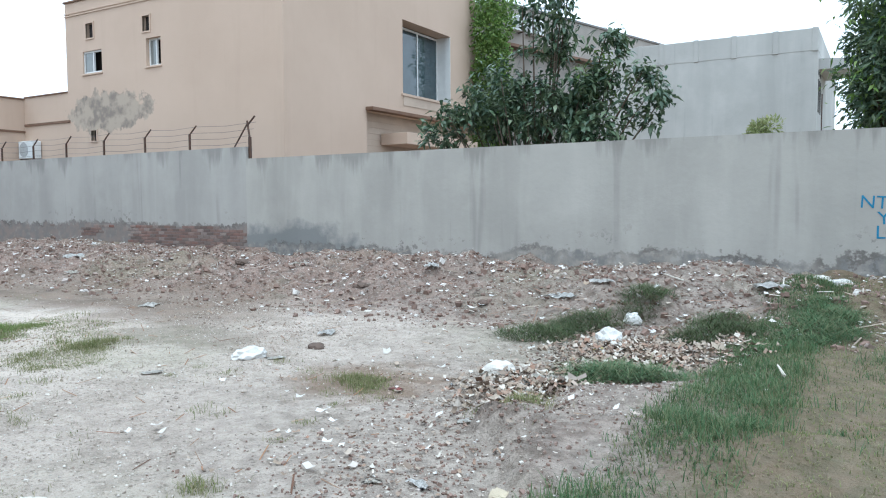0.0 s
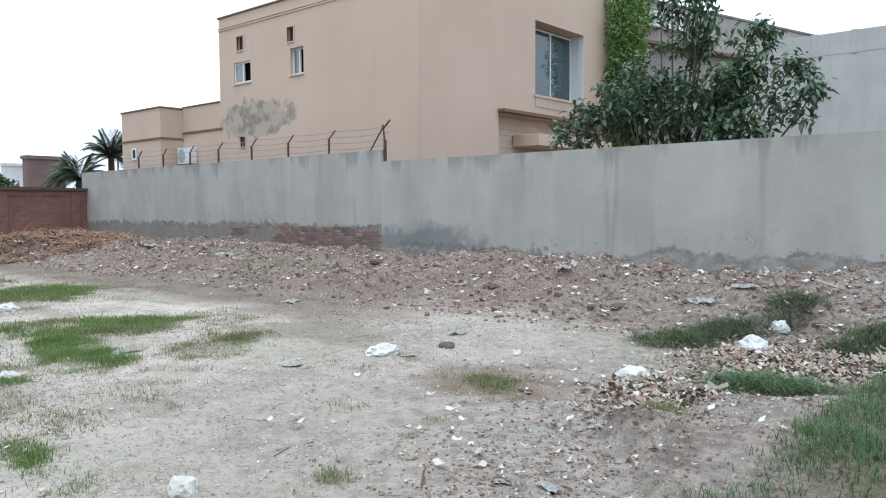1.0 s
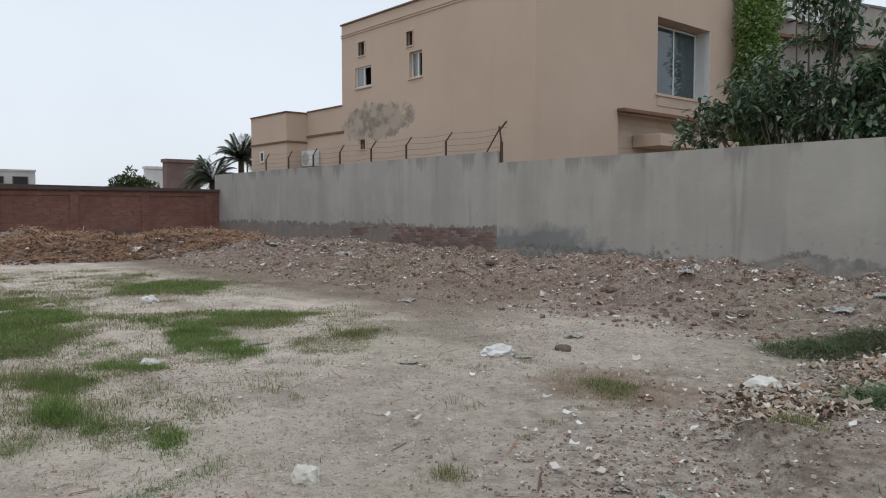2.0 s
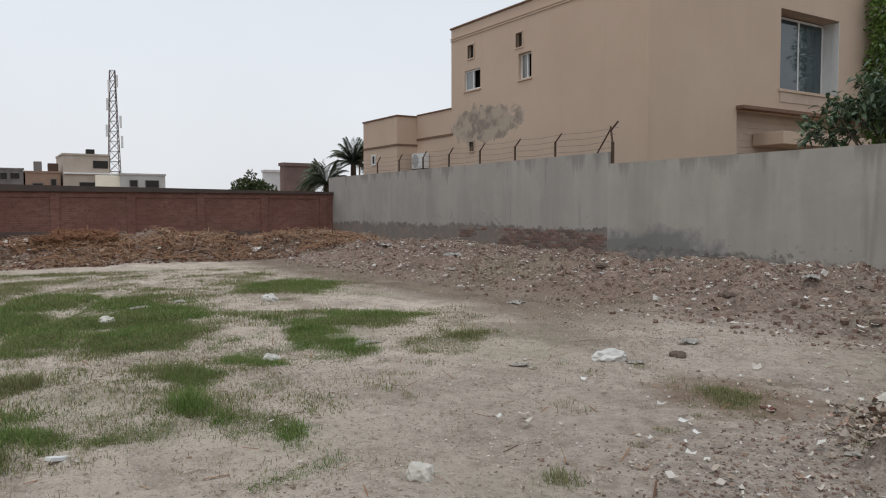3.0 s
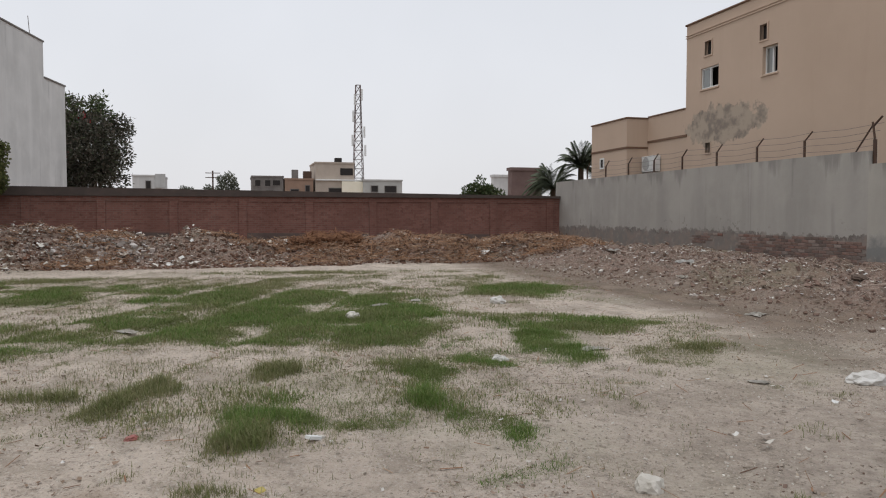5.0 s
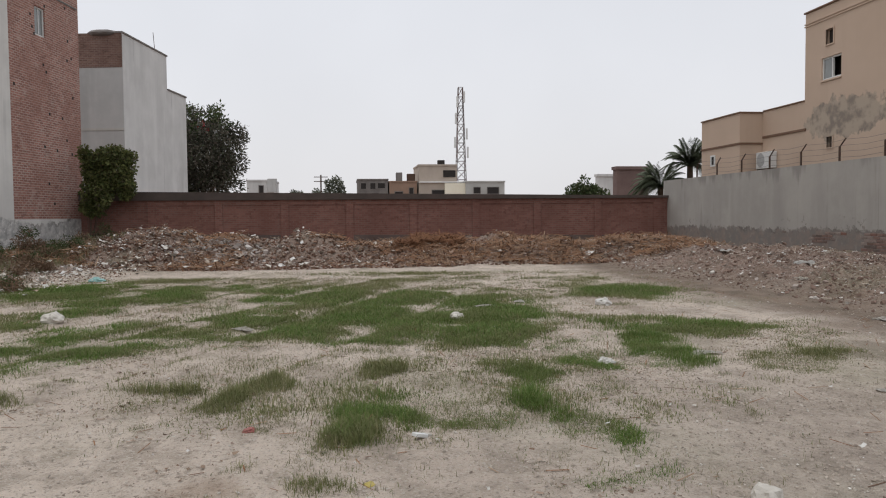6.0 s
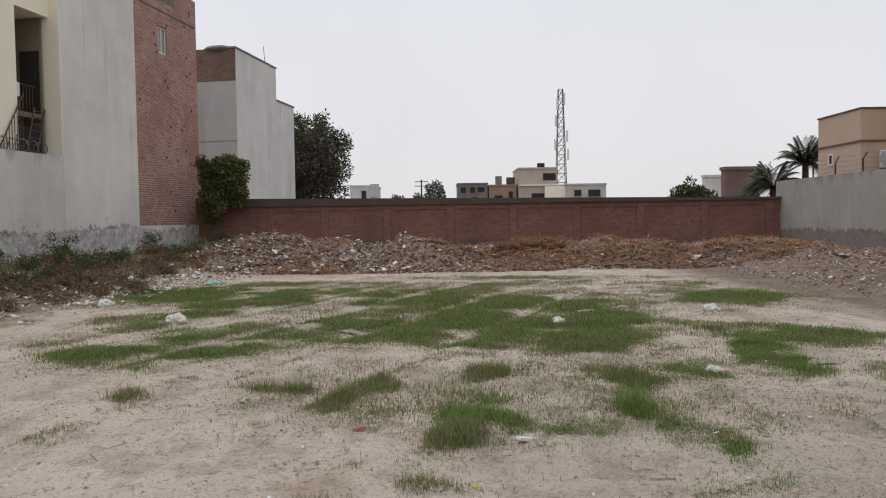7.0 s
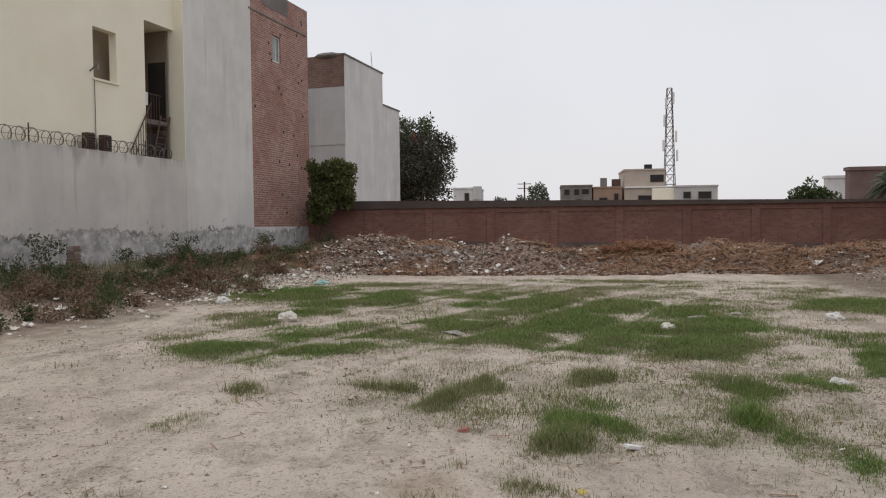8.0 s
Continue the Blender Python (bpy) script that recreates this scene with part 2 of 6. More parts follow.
    if streak:
        # thin dribbles down the face
        thin = noise_mask(m, where(m, "world", (1.0, 1.0, 0.05)), 3.4, 0.63, 0.70, 2.0)
        col = blend(m, calc(m, "MULTIPLY", calc(m, "MULTIPLY", thin, noise_mask(m, v, 0.6, 0.42, 0.6, 3.0)), 0.35), col, tuple(k * 0.45 for k in c))
    ln(m, col, b.inputs["Base Color"])
    h = calc(m, "SUBTRACT", noise_mask(m, v, 12.0, 0.3, 0.7), calc(m, "MULTIPLY", d.outputs["Result"], 1.5))
    bump(m, b, h, 0.3, 0.005)
    return m


def brick_mat(name, c1, c2, mortar, worn=0.4, joint=0.009, smear=0.35):
    """Brickwork of 230 x 75 mm courses in the object's own x and z."""
    m, b = base_mat(name, 0.92, 0, 0.2)
    ov = where(m, "object")
    s = nd(m, "ShaderNodeSeparateXYZ")
    ln(m, ov, s.inputs[0])
    k = nd(m, "ShaderNodeCombineXYZ")
    ln(m, calc(m, "ADD", s.outputs["X"], s.outputs["Y"]), k.inputs["X"])
    ln(m, s.outputs["Z"], k.inputs["Y"])
    t = nd(m, "ShaderNodeTexBrick", Scale=1.0, Mortar_Size=joint, Brick_Width=0.24, Row_Height=0.085, Bias=-0.1)
    t.inputs["Color1"].default_value, t.inputs["Color2"].default_value, t.inputs["Mortar"].default_value = (*c1, 1), (*c2, 1), (*mortar, 1)
    ln(m, k.outputs[0], t.inputs["Vector"])
    v = where(m)
    col = blend(m, calc(m, "MULTIPLY", noise_mask(m, v, 0.7, 0.4, 0.65), worn), t.outputs["Color"], tuple(x * 0.62 for x in c1))
    col = blend(m, calc(m, "MULTIPLY", noise_mask(m, v, 6.0, 0.58, 0.7), 0.7), col, tuple(x * 0.45 for x in c1))
    col = blend(m, calc(m, "MULTIPLY", noise_mask(m, v, 2.6, 0.55, 0.7, 8.0, 0.7), smear), col, mortar)
    col = blend(m, calc(m, "MULTIPLY", noise_mask(m, where(m, "world", (1.0, 1.0, 4.0)), 3.0, 0.55, 0.68, 5.0), smear), col, tuple(x * 0.4 for x in c1))
    ln(m, col, b.inputs["Base Color"])
    bump(m, b, calc(m, "ADD", t.outputs["Fac"], calc(m, "MULTIPLY", noise_mask(m, v, 30.0, 0.3, 0.7), -0.6)), -0.5, 0.012)
    return m


def house_mat():
    """Sandy wall paint with a faint soiling and a peeled patch of bare render."""
    m, b = base_mat("sand_paint", 0.85, 0, 0.25)
    v = where(m)
    c = (0.54, 0.412, 0.317)
    col = blend(m, noise_mask(m, v, 0.35, 0.35, 0.65, 4.0), c, (0.495, 0.374, 0.285))
    sv = where(m, "world", (1.2, 1.2, 0.1))
    col = blend(m, calc(m, "MULTIPLY", noise_mask(m, sv, 1.5, 0.52, 0.75), 0.25), col, (0.40, 0.29, 0.215))
    p = nd(m, "ShaderNodeVectorMath")
    p.operation = "SUBTRACT"
    p.inputs[1].default_value = (-21.85, 15.6, 4.62)
    ln(m, v, p.inputs[0])
    q = nd(m, "ShaderNodeVectorMath")
    q.operation = "MULTIPLY"
    q.inputs[1].default_value = (0.42, 0.5, 1.3)
    ln(m, p.outputs[0], q.inputs[0])
    le = nd(m, "ShaderNodeVectorMath")
    le.operation = "LENGTH"
    ln(m, q.outputs[0], le.inputs[0])
    r = calc(m, "ADD", le.outputs["Value"], calc(m, "MULTIPLY", noise_mask(m, v, 2.1, 0.25, 0.75), 0.8))
    mk = nd(m, "ShaderNodeMapRange", From_Min=1.3, From_Max=1.2)
    ln(m, r, mk.inputs["Value"])
    bare = blend(m, noise_mask(m, v, 2.6, 0.45, 0.6), (0.40, 0.335, 0.265), (0.20, 0.175, 0.15))
    col = blend(m, calc(m, "MULTIPLY", mk.outputs["Result"], 0.85), col, bare)
    ln(m, col, b.inputs["Base Color"])
    bump(m, b, calc(m, "SUBTRACT", calc(m, "MULTIPLY", noise_mask(m, v, 30.0, 0.3, 0.7), 0.4), mk.outputs["Result"]), 0.4, 0.008)
    return m


def glass_mat(name, tint):
    m, b = base_mat(name, 0.06, 0, 0.8)
    v = where(m)
    ln(m, blend(m, noise_mask(m, v, 1.5, 0.3, 0.7), tint, tuple(k * 0.7 for k in tint)), b.inputs["Base Color"])
    return m


SOIL = soil_mat()
CEMENT = cement_mat("cement_render", (0.41, 0.385, 0.345), 0.18, top_z=2.74, wet=True)
CEMENT_HIGH = cement_mat("cement_render_old", (0.39, 0.367, 0.335), 0.82, warm=(0.215, 0.165, 0.14), top_z=3.04, sway=0.14, grime=(0.16, 0.142, 0.13), flake=0.3)
CEMENT_LEFT = cement_mat("cement_render_left", (0.60, 0.56, 0.52), 1.08, top_z=3.77, warm=(0.47, 0.45, 0.43), flake=0.9, grime=(0.24, 0.235, 0.225))
CEMENT_TALL = cement_mat("cement_render_tall", (0.66, 0.64, 0.605), 1.08, warm=(0.47, 0.45, 0.43), flake=0.9, grime=(0.24, 0.235, 0.225))
CEMENT_PALE = cement_mat("cement_render_pale", (0.47, 0.465, 0.45), -2.0)
CEMENT_DUSTY = cement_mat("dusty_cement_render", (0.47, 0.455, 0.42), -2.0)
CEMENT_WHITE = cement_mat("whitewashed_render", (0.63, 0.62, 0.60), -2.0)
BRICK = brick_mat("red_brickwork", (0.255, 0.122, 0.097), (0.185, 0.082, 0.065), (0.215, 0.15, 0.127), 0.6)
BRICK_L = brick_mat("bare_brickwork", (0.38, 0.185, 0.145), (0.23, 0.105, 0.083), (0.43, 0.35, 0.305), 0.6, 0.014, 0.6)
SAND = house_mat()
SAND_DARK = plain("brown_moulding_paint", (0.20, 0.12, 0.08), None, 2.0)
PEACH = plain("peach_cladding", (0.54, 0.43, 0.335), (0.46, 0.365, 0.285), 1.4)
CREAM = plain("cream_paint", (0.88, 0.82, 0.67), (0.83, 0.765, 0.61), 0.6, depth=0.001)
WHITE = plain("white_paint", (0.74, 0.74, 0.72), (0.66, 0.66, 0.64), 2.0, 0.5)
STEEL = plain("rusty_steel", (0.085, 0.06, 0.05), (0.13, 0.075, 0.05), 8.0, 0.6, 0.5)
WIRE = plain("galvanised_wire", (0.22, 0.20, 0.19), None, 8.0, 0.5, 0.7)
# dark fittings, and flat fills that paint the shade of rooms and openings
DARK = plain("dark_fittings_and_shade", (0.035, 0.03, 0.028), None, 2.0)
GLASS = glass_mat("tinted_glass", (0.05, 0.075, 0.085))
GLASS_GREY = glass_mat("frosted_glass", (0.22, 0.23, 0.22))
CONCRETE = plain("grey_concrete", (0.22, 0.20, 0.185), (0.155, 0.14, 0.13), 1.2, 0.95)
BARK = plain("bark", (0.13, 0.095, 0.07), (0.08, 0.06, 0.045), 6.0, 0.95)
GRASS = random_tint("grass_blades", [(0.09, 0.15, 0.036), (0.125, 0.20, 0.046), (0.17, 0.25, 0.066), (0.26, 0.27, 0.11)], 0.7, trans=0.35, drift=(0.19, 0.19, 0.085))
GRASS_OLIVE = random_tint("olive_grass_blades", [(0.12, 0.145, 0.052), (0.18, 0.20, 0.075), (0.24, 0.23, 0.11), (0.32, 0.285, 0.165)], 0.75, trans=0.25)
GRASS_DRY = random_tint("dry_grass_blades", [(0.21, 0.20, 0.11), (0.33, 0.28, 0.18), (0.19, 0.19, 0.095), (0.14, 0.165, 0.07)], 0.8, trans=0.2)
VERGE_GRASS = random_tint("verge_grass_blades", [(0.055, 0.11, 0.048), (0.09, 0.155, 0.066), (0.145, 0.19, 0.088), (0.20, 0.18, 0.10)], 0.7, trans=0.25)
LEAF = random_tint("shrub_leaves", [(0.045, 0.08, 0.048), (0.075, 0.12, 0.065), (0.115, 0.16, 0.085), (0.19, 0.23, 0.125)], 0.45, spec=0.5, trans=0.25)
LEAF_LIGHT = random_tint("climber_leaves", [(0.08, 0.15, 0.03), (0.15, 0.24, 0.05), (0.24, 0.31, 0.09)], 0.55, spec=0.35, trans=0.3)
LEAF_DARK = random_tint("dark_leaves", [(0.04, 0.042, 0.03), (0.07, 0.07, 0.048), (0.12, 0.10, 0.078), (0.08, 0.10, 0.055)], 0.6, trans=0.2)
LEAF_FAR = random_tint("far_leaves", [(0.12, 0.13, 0.10), (0.16, 0.17, 0.13), (0.20, 0.21, 0.16)], 0.8, trans=0.3)
LEAF_WEED = random_tint("weed_leaves", [(0.045, 0.065, 0.026), (0.075, 0.105, 0.04), (0.13, 0.13, 0.065)], 0.7, trans=0.2)
LEAF_IVY = random_tint("ivy_leaves", [(0.06, 0.08, 0.028), (0.11, 0.13, 0.042), (0.18, 0.185, 0.065), (0.075, 0.06, 0.04)], 0.6, trans=0.2)
BRUSH = random_tint("dead_brush", [(0.15, 0.095, 0.065), (0.24, 0.16, 0.105), (0.12, 0.085, 0.06)], 0.9)
STRAW = random_tint("straw_and_husk", [(0.24, 0.12, 0.068), (0.34, 0.195, 0.11), (0.13, 0.075, 0.052), (0.44, 0.32, 0.22)], 0.9)
CRUMBS = random_tint("soil_crumbs", [(0.27, 0.225, 0.185), (0.38, 0.325, 0.27), (0.50, 0.43, 0.36), (0.42, 0.36, 0.30), (0.58, 0.52, 0.45), (0.36, 0.295, 0.24), (0.66, 0.62, 0.56)], 0.95)
HEAP_STONES = random_tint("refuse_lumps", [(0.12, 0.07, 0.052), (0.22, 0.125, 0.09), (0.28, 0.18, 0.13), (0.15, 0.09, 0.065), (0.24, 0.13, 0.09), (0.10, 0.062, 0.048), (0.26, 0.165, 0.12), (0.22, 0.145, 0.11), (0.54, 0.47, 0.42)], 0.95)
STONES = random_tint("rubble_stones", [(0.075, 0.058, 0.048), (0.19, 0.145, 0.118), (0.27, 0.215, 0.18), (0.12, 0.088, 0.07), (0.22, 0.165, 0.135), (0.58, 0.54, 0.49)], 0.95)
MOUND_STONES = random_tint("earth_clods", [(0.165, 0.112, 0.088), (0.215, 0.147, 0.117), (0.25, 0.172, 0.138), (0.19, 0.128, 0.10), (0.245, 0.172, 0.14), (0.26, 0.19, 0.155), (0.62, 0.58, 0.53)], 0.95)
LITTER = random_tint("paper_litter", [(0.62, 0.60, 0.56), (0.50, 0.45, 0.38), (0.70, 0.69, 0.67), (0.36, 0.27, 0.19)], 0.8)
HUSK = random_tint("dry_husks", [(0.22, 0.16, 0.115), (0.40, 0.335, 0.26), (0.13, 0.088, 0.068), (0.60, 0.55, 0.47), (0.27, 0.16, 0.11), (0.34, 0.28, 0.22)], 0.9)
PLASTIC = plain("white_plastic_bag", (0.63, 0.61, 0.575), (0.48, 0.455, 0.42), 9.0, 0.4, 0, 60.0, 0.004, 0.4)
PLASTIC_GREY = plain("dirty_plastic_sack", (0.62, 0.585, 0.53), (0.44, 0.405, 0.35), 7.0, 0.55, 0, 60.0, 0.004, 0.4)
RED_PLASTIC = plain("red_plastic", (0.33, 0.09, 0.075), (0.28, 0.13, 0.11), 9.0, 0.5)
TEAL_PLASTIC = plain("teal_plastic", (0.30, 0.52, 0.50), None, 9.0, 0.5)
YELLOW_CARD = plain("yellow_card", (0.50, 0.40, 0.12), None, 9.0, 0.7)
BLUE_PAINT = plain("blue_spray_paint", (0.03, 0.17, 0.30), (0.04, 0.22, 0.36), 20.0, 0.8)
FLOWER = plain("red_bougainvillea", (0.45, 0.05, 0.06), None, 9.0, 0.7)


# ---- building helpers ----
def finish(name, bm, material, parent=None, label=""):
    me = bpy.data.meshes.new(name)
    bm.to_mesh(me)
    bm.free()
    me.materials.append(material)
    ob = new(name, me)
    if parent is not None:
        ob.parent = parent
    if label:
        ob["label"] = label
    return ob


def part(name, bm, material, parent, label=""):
    return finish(name, bm, material, parent, label)


def mesh_from(name, verts, faces, material, parent=None, label="", smooth=False):
    me = bpy.data.meshes.new(name)
    me.from_pydata(verts, [], faces)
    me.materials.append(material)
    if smooth:
        me.polygons.foreach_set("use_smooth", [True] * len(me.polygons))
    me.update()
    ob = new(name, me)
    if parent is not None:
        ob.parent = parent
    if label:
        ob["label"] = label
    return ob


def box(bm, x0, x1, y0, y1, z0, z1, bev=0.0):
    r = bmesh.ops.create_cube(bm, size=1.0, matrix=Matrix.LocRotScale(((x0 + x1) / 2, (y0 + y1) / 2, (z0 + z1) / 2), None, (abs(x1 - x0), abs(y1 - y0), abs(z1 - z0))))
    if bev:
        vs = set(r["verts"])
        es = [ed for ed in bm.edges if ed.verts[0] in vs and ed.verts[1] in vs]
        bmesh.ops.bevel(bm, geom=es, offset=bev, segments=1, affect="EDGES")
    return bm


def boxm(*a, bev=0.0):
    return box(bmesh.new(), *a, bev=bev)


def rod(bm, a, b, r=0.02, sides=6, r2=None):
    a, b = Vector(a), Vector(b)
    d = b - a
    m = Matrix.Translation((a + b) / 2) @ d.to_track_quat("Z", "Y").to_matrix().to_4x4()
    bmesh.ops.create_cone(bm, cap_ends=True, segments=sides, radius1=r, radius2=r if r2 is None else r2, depth=d.length, matrix=m)
    return bm


def empty(name, m=None, **tags):
    ob = new(name)
    ob.empty_display_size = 0.1
    if m is not None:
        ob.matrix_world = m
    return tagged(ob, **tags)


def slab(u0, u1, y0, y1, z0, z1, holes=(), top=None):
    """A solid wall from u0 to u1 and z0 to z1 with rectangular openings (u, u, z, z) through it. top(u): the wall's height there."""
    us = sorted({u0, u1, *[h[0] for h in holes], *[h[1] for h in holes], *([u0 + (u1 - u0) * i / 24 for i in range(25)] if top else [])})
    zs = sorted({z0, z1, *[h[2] for h in holes], *[h[3] for h in holes]})
    full = {}
    for i in range(len(us) - 1):
        for k in range(len(zs) - 1):
            uc, zc = (us[i] + us[i + 1]) / 2, (zs[k] + zs[k + 1]) / 2
            full[i, k] = not any(h[0] < uc < h[1] and h[2] < zc < h[3] for h in holes)
    bm = bmesh.new()
    made = {}

    def vert(i, j, k):
        if (i, j, k) not in made:
            z = top(us[i]) if top and k == len(zs) - 1 else zs[k]
            made[i, j, k] = bm.verts.new((us[i], (y0, y1)[j], z))
        return made[i, j, k]

    for (i, k), on in full.items():
        if not on:
            continue
        bm.faces.new([vert(i, 0, k), vert(i + 1, 0, k), vert(i + 1, 0, k + 1), vert(i, 0, k + 1)])
        bm.faces.new([vert(i, 1, k), vert(i, 1, k + 1), vert(i + 1, 1, k + 1), vert(i + 1, 1, k)])
        if not full.get((i - 1, k)):
            bm.faces.new([vert(i, 0, k), vert(i, 0, k + 1), vert(i, 1, k + 1), vert(i, 1, k)])
        if not full.get((i + 1, k)):
            bm.faces.new([vert(i + 1, 0, k), vert(i + 1, 1, k), vert(i + 1, 1, k + 1), vert(i + 1, 0, k + 1)])
        if not full.get((i, k - 1)):
            bm.faces.new([vert(i, 0, k), vert(i, 1, k), vert(i + 1, 1, k), vert(i + 1, 0, k)])
        if not full.get((i, k + 1)):
            bm.faces.new([vert(i, 0, k + 1), vert(i + 1, 0, k + 1), vert(i + 1, 1, k + 1), vert(i, 1, k + 1)])
    bmesh.ops.recalc_face_normals(bm, faces=bm.faces)
    return bm


def lattice(x, y, seed=0):
    """Repeatable random value on whole-number places, blended in between."""
    xi, yi = np.floor(x).astype(np.int64), np.floor(y).astype(np.int64)
    fx, fy = x - xi, y - yi
    fx, fy = fx * fx * (3 - 2 * fx), fy * fy * (3 - 2 * fy)

    def h(a, b):
        n = (a * 374761393 + b * 668265263 + seed * 1442695041) & 0x7FFFFFFF
        n = ((n ^ (n >> 13)) * 1274126177) & 0x7FFFFFFF
        return ((n ^ (n >> 16)) & 0xFFFF) / 65535.0

    return (h(xi, yi) * (1 - fx) + h(xi + 1, yi) * fx) * (1 - fy) + (h(xi, yi + 1) * (1 - fx) + h(xi + 1, yi + 1) * fx) * fy


def fbm(x, y, scale, octaves=4, seed=0):
    s, a, tot = 0.0, 1.0, 0.0
    for o in range(octaves):
        s = s + a * (lattice(x * scale * 2**o + 17.3 * o, y * scale * 2**o + 9.1 * o, seed + o) - 0.5)
        tot += a
        a *= 0.5
    return s / tot * 2


def step01(a, b, x):
    t = np.clip((x - a) / (b - a), 0, 1)
    return t * t * (3 - 2 * t)


# plan: the grey wall's face lies on y = WY, the brick wall's on x = BX, the left side on a slanting line
WY, BX = 13.64, -30.75
LP, LANG = Vector((-16.03, -12.94, 0)), 170.8
LU = Vector((math.cos(radians(LANG)), math.sin(radians(LANG)), 0))
LN = Vector((LU.y, -LU.x, 0))
LEFT = pose(LP.x, LP.y, 0, 0, 0, LANG)


def ruts(x, y):
    """Two pairs of wheel tracks across the plot: 1 in a track, 0 beside it."""
    d = np.hypot(-6.9, 3.1)
    t = 0.0
    for ox, oy in ((-7.8, -6.3), (-7.1, -4.75), (-6.3, -3.3), (-5.7, -1.9)):
        off = ((x - ox) * 3.1 + (y - oy) * 6.9) / d + 0.18 * fbm(x, y, 0.25, 2, 201)
        t = np.maximum(t, step01(0.24, 0.08, np.abs(off)))
    return t * step01(-21.0, -18.0, x) * step01(-2.0, -4.0, x)


# ridge heights of the refuse heaps along the brick wall
HEAP_Y = (-10.0, -8.3, -6.4, -5.3, -4.2, -3.0, -1.8, 0.6, 3.0, 4.2, 5.4, 6.6, 7.6, 9.2, 10.4, 11.8, 14.0)
HEAP_Z = (0.5, 0.75, 1.05, 0.72, 0.8, 0.62, 0.88, 0.45, 0.34, 0.45, 0.85, 0.62, 0.46, 0.5, 0.62, 0.75, 0.4)


def height(x, y):
    """Height of the ground."""
    x, y = np.asarray(x, float), np.asarray(y, float)
    h = 0.035 * fbm(x, y, 0.35, 3, 5) + 0.026 * fbm(x, y, 1.7, 4, 9)
    h = h - 0.035 * ruts(x, y)
    inside = (x > BX - 0.2) & (y < WY + 0.2)
    # earth mound along the grey wall
    toe = 8.05 + 0.45 * fbm(x, x * 0, 0.25, 2, 3) + 0.45 * step01(-8.0, -4.5, x)
    m = step01(toe, toe + 3.3, y)
    crest = 0.47 + 0.10 * fbm(x, y, 0.3, 2, 21) - 0.22 * step01(1.6, 0, np.abs(x + 12.4))
    lump = 0.12 * fbm(x, y, 0.8, 3, 31) + 0.22 * fbm(x, y, 2.0, 4, 33) + 0.09 * np.abs(fbm(x, y, 4.5, 2, 35))
    hm = m * crest + step01(0.02, 0.4, m) * lump
    # refuse heaps along the brick wall: the ridge rises and falls from load to load
    d = x - BX
    ridge = np.interp(y, HEAP_Y, HEAP_Z)
    front = 7.9 + 0.7 * fbm(y, y * 0, 0.3, 2, 41) - 0.9 * np.exp(-((y + 1.0) / 2.2) ** 2)
    rough = 0.34 * fbm(x, y, 0.7, 3, 46) + 0.24 * fbm(x, y, 2.0, 3, 48) + 0.10 * np.abs(fbm(x, y, 4.5, 2, 49))
    hb = step01(front, front - 3.6, d) * ridge * (1 - 0.25 * step01(3.4, 1.0, d)) + step01(front - 0.2, front - 1.6, d) * rough
    hb = hb * step01(0.0, 1.0, d + 0.6) * step01(-14, -10, y) * (1 - 0.35 * step01(9.5, 13.0, y))
    # bank at the left side
    dl = (x - LP.x) * LN.x + (y - LP.y) * LN.y
    hl = step01(5.6 + 0.6 * fbm(x, y, 0.3, 2, 51), 0.6, dl) * 0.52 + step01(5.4, 3.6, dl) * (0.12 * fbm(x, y, 0.7, 3, 53) + 0.09 * fbm(x, y, 2.5, 3, 55))
    hl = hl * step01(-3, -9, x)
    e = np.maximum(np.maximum(hm * step01(3.0, -2.0, x), hb), hl)
    # grassy verge by the road, with a small crumbling edge
    edge = -1.45 + 0.30 * fbm(y, y * 0, 0.7, 3, 61)
    hump = np.exp(-(((y - 4.8) / 1.1) ** 4))
    edge = edge - (0.75 + 0.5 * fbm(x, y, 2.2, 3, 65)) * hump
    v = step01(edge - 0.18, edge + 0.10, x) * (0.14 + 0.05 * fbm(x, y, 0.9, 2, 63) + 0.06 * hump + 0.09 * hump * fbm(x, y, 2.4, 3, 67))
    e = np.maximum(e, v)
    return np.where(inside, h + e, 0.0)


def hz(x, y):
    return float(height(np.array([x]), np.array([y]))[0])


# ---- ground ----
def axis(lo, hi, stepw):
    a = list(np.arange(lo, hi + 1e-6, stepw))
    w, p = stepw * 2, hi
    while p < 2500:
        p += w
        w *= 1.45
        a.append(p)
    w, p = stepw * 2, lo
    while p > -2500:
        p -= w
        w *= 1.45
        a.insert(0, p)
    return np.array(a)


gx, gy = axis(-31.2, 3.0, 0.085), axis(-14.0, 14.0, 0.085)
GX, GY = np.meshgrid(gx, gy, indexing="ij")
GZ = height(GX, GY)
nx, ny = len(gx), len(gy)
gi = np.arange(nx * ny).reshape(nx, ny)
gf = np.stack([gi[:-1, :-1], gi[1:, :-1], gi[1:, 1:], gi[:-1, 1:]], -1).reshape(-1, 4)
ground = mesh_from("ground", np.stack([GX, GY, GZ], -1).reshape(-1, 3).tolist(), gf.tolist(), SOIL, smooth=True)
tagged(ground, "dusty trodden soil of an empty plot with earth mounds", "ground", kind="structure")

# ---- grey boundary wall ----
wall_right = finish("wall_right", slab(-13.77, 16.0, WY, WY + 0.23, -0.4, 2.74), CEMENT)
tagged(wall_right, "grey cement-rendered boundary wall with damp stained foot", "wall", kind="structure")
wall_right_high = finish("wall_right_high", slab(-30.98, -13.77, WY, WY + 0.23, -0.4, 3.04), CEMENT_HIGH)
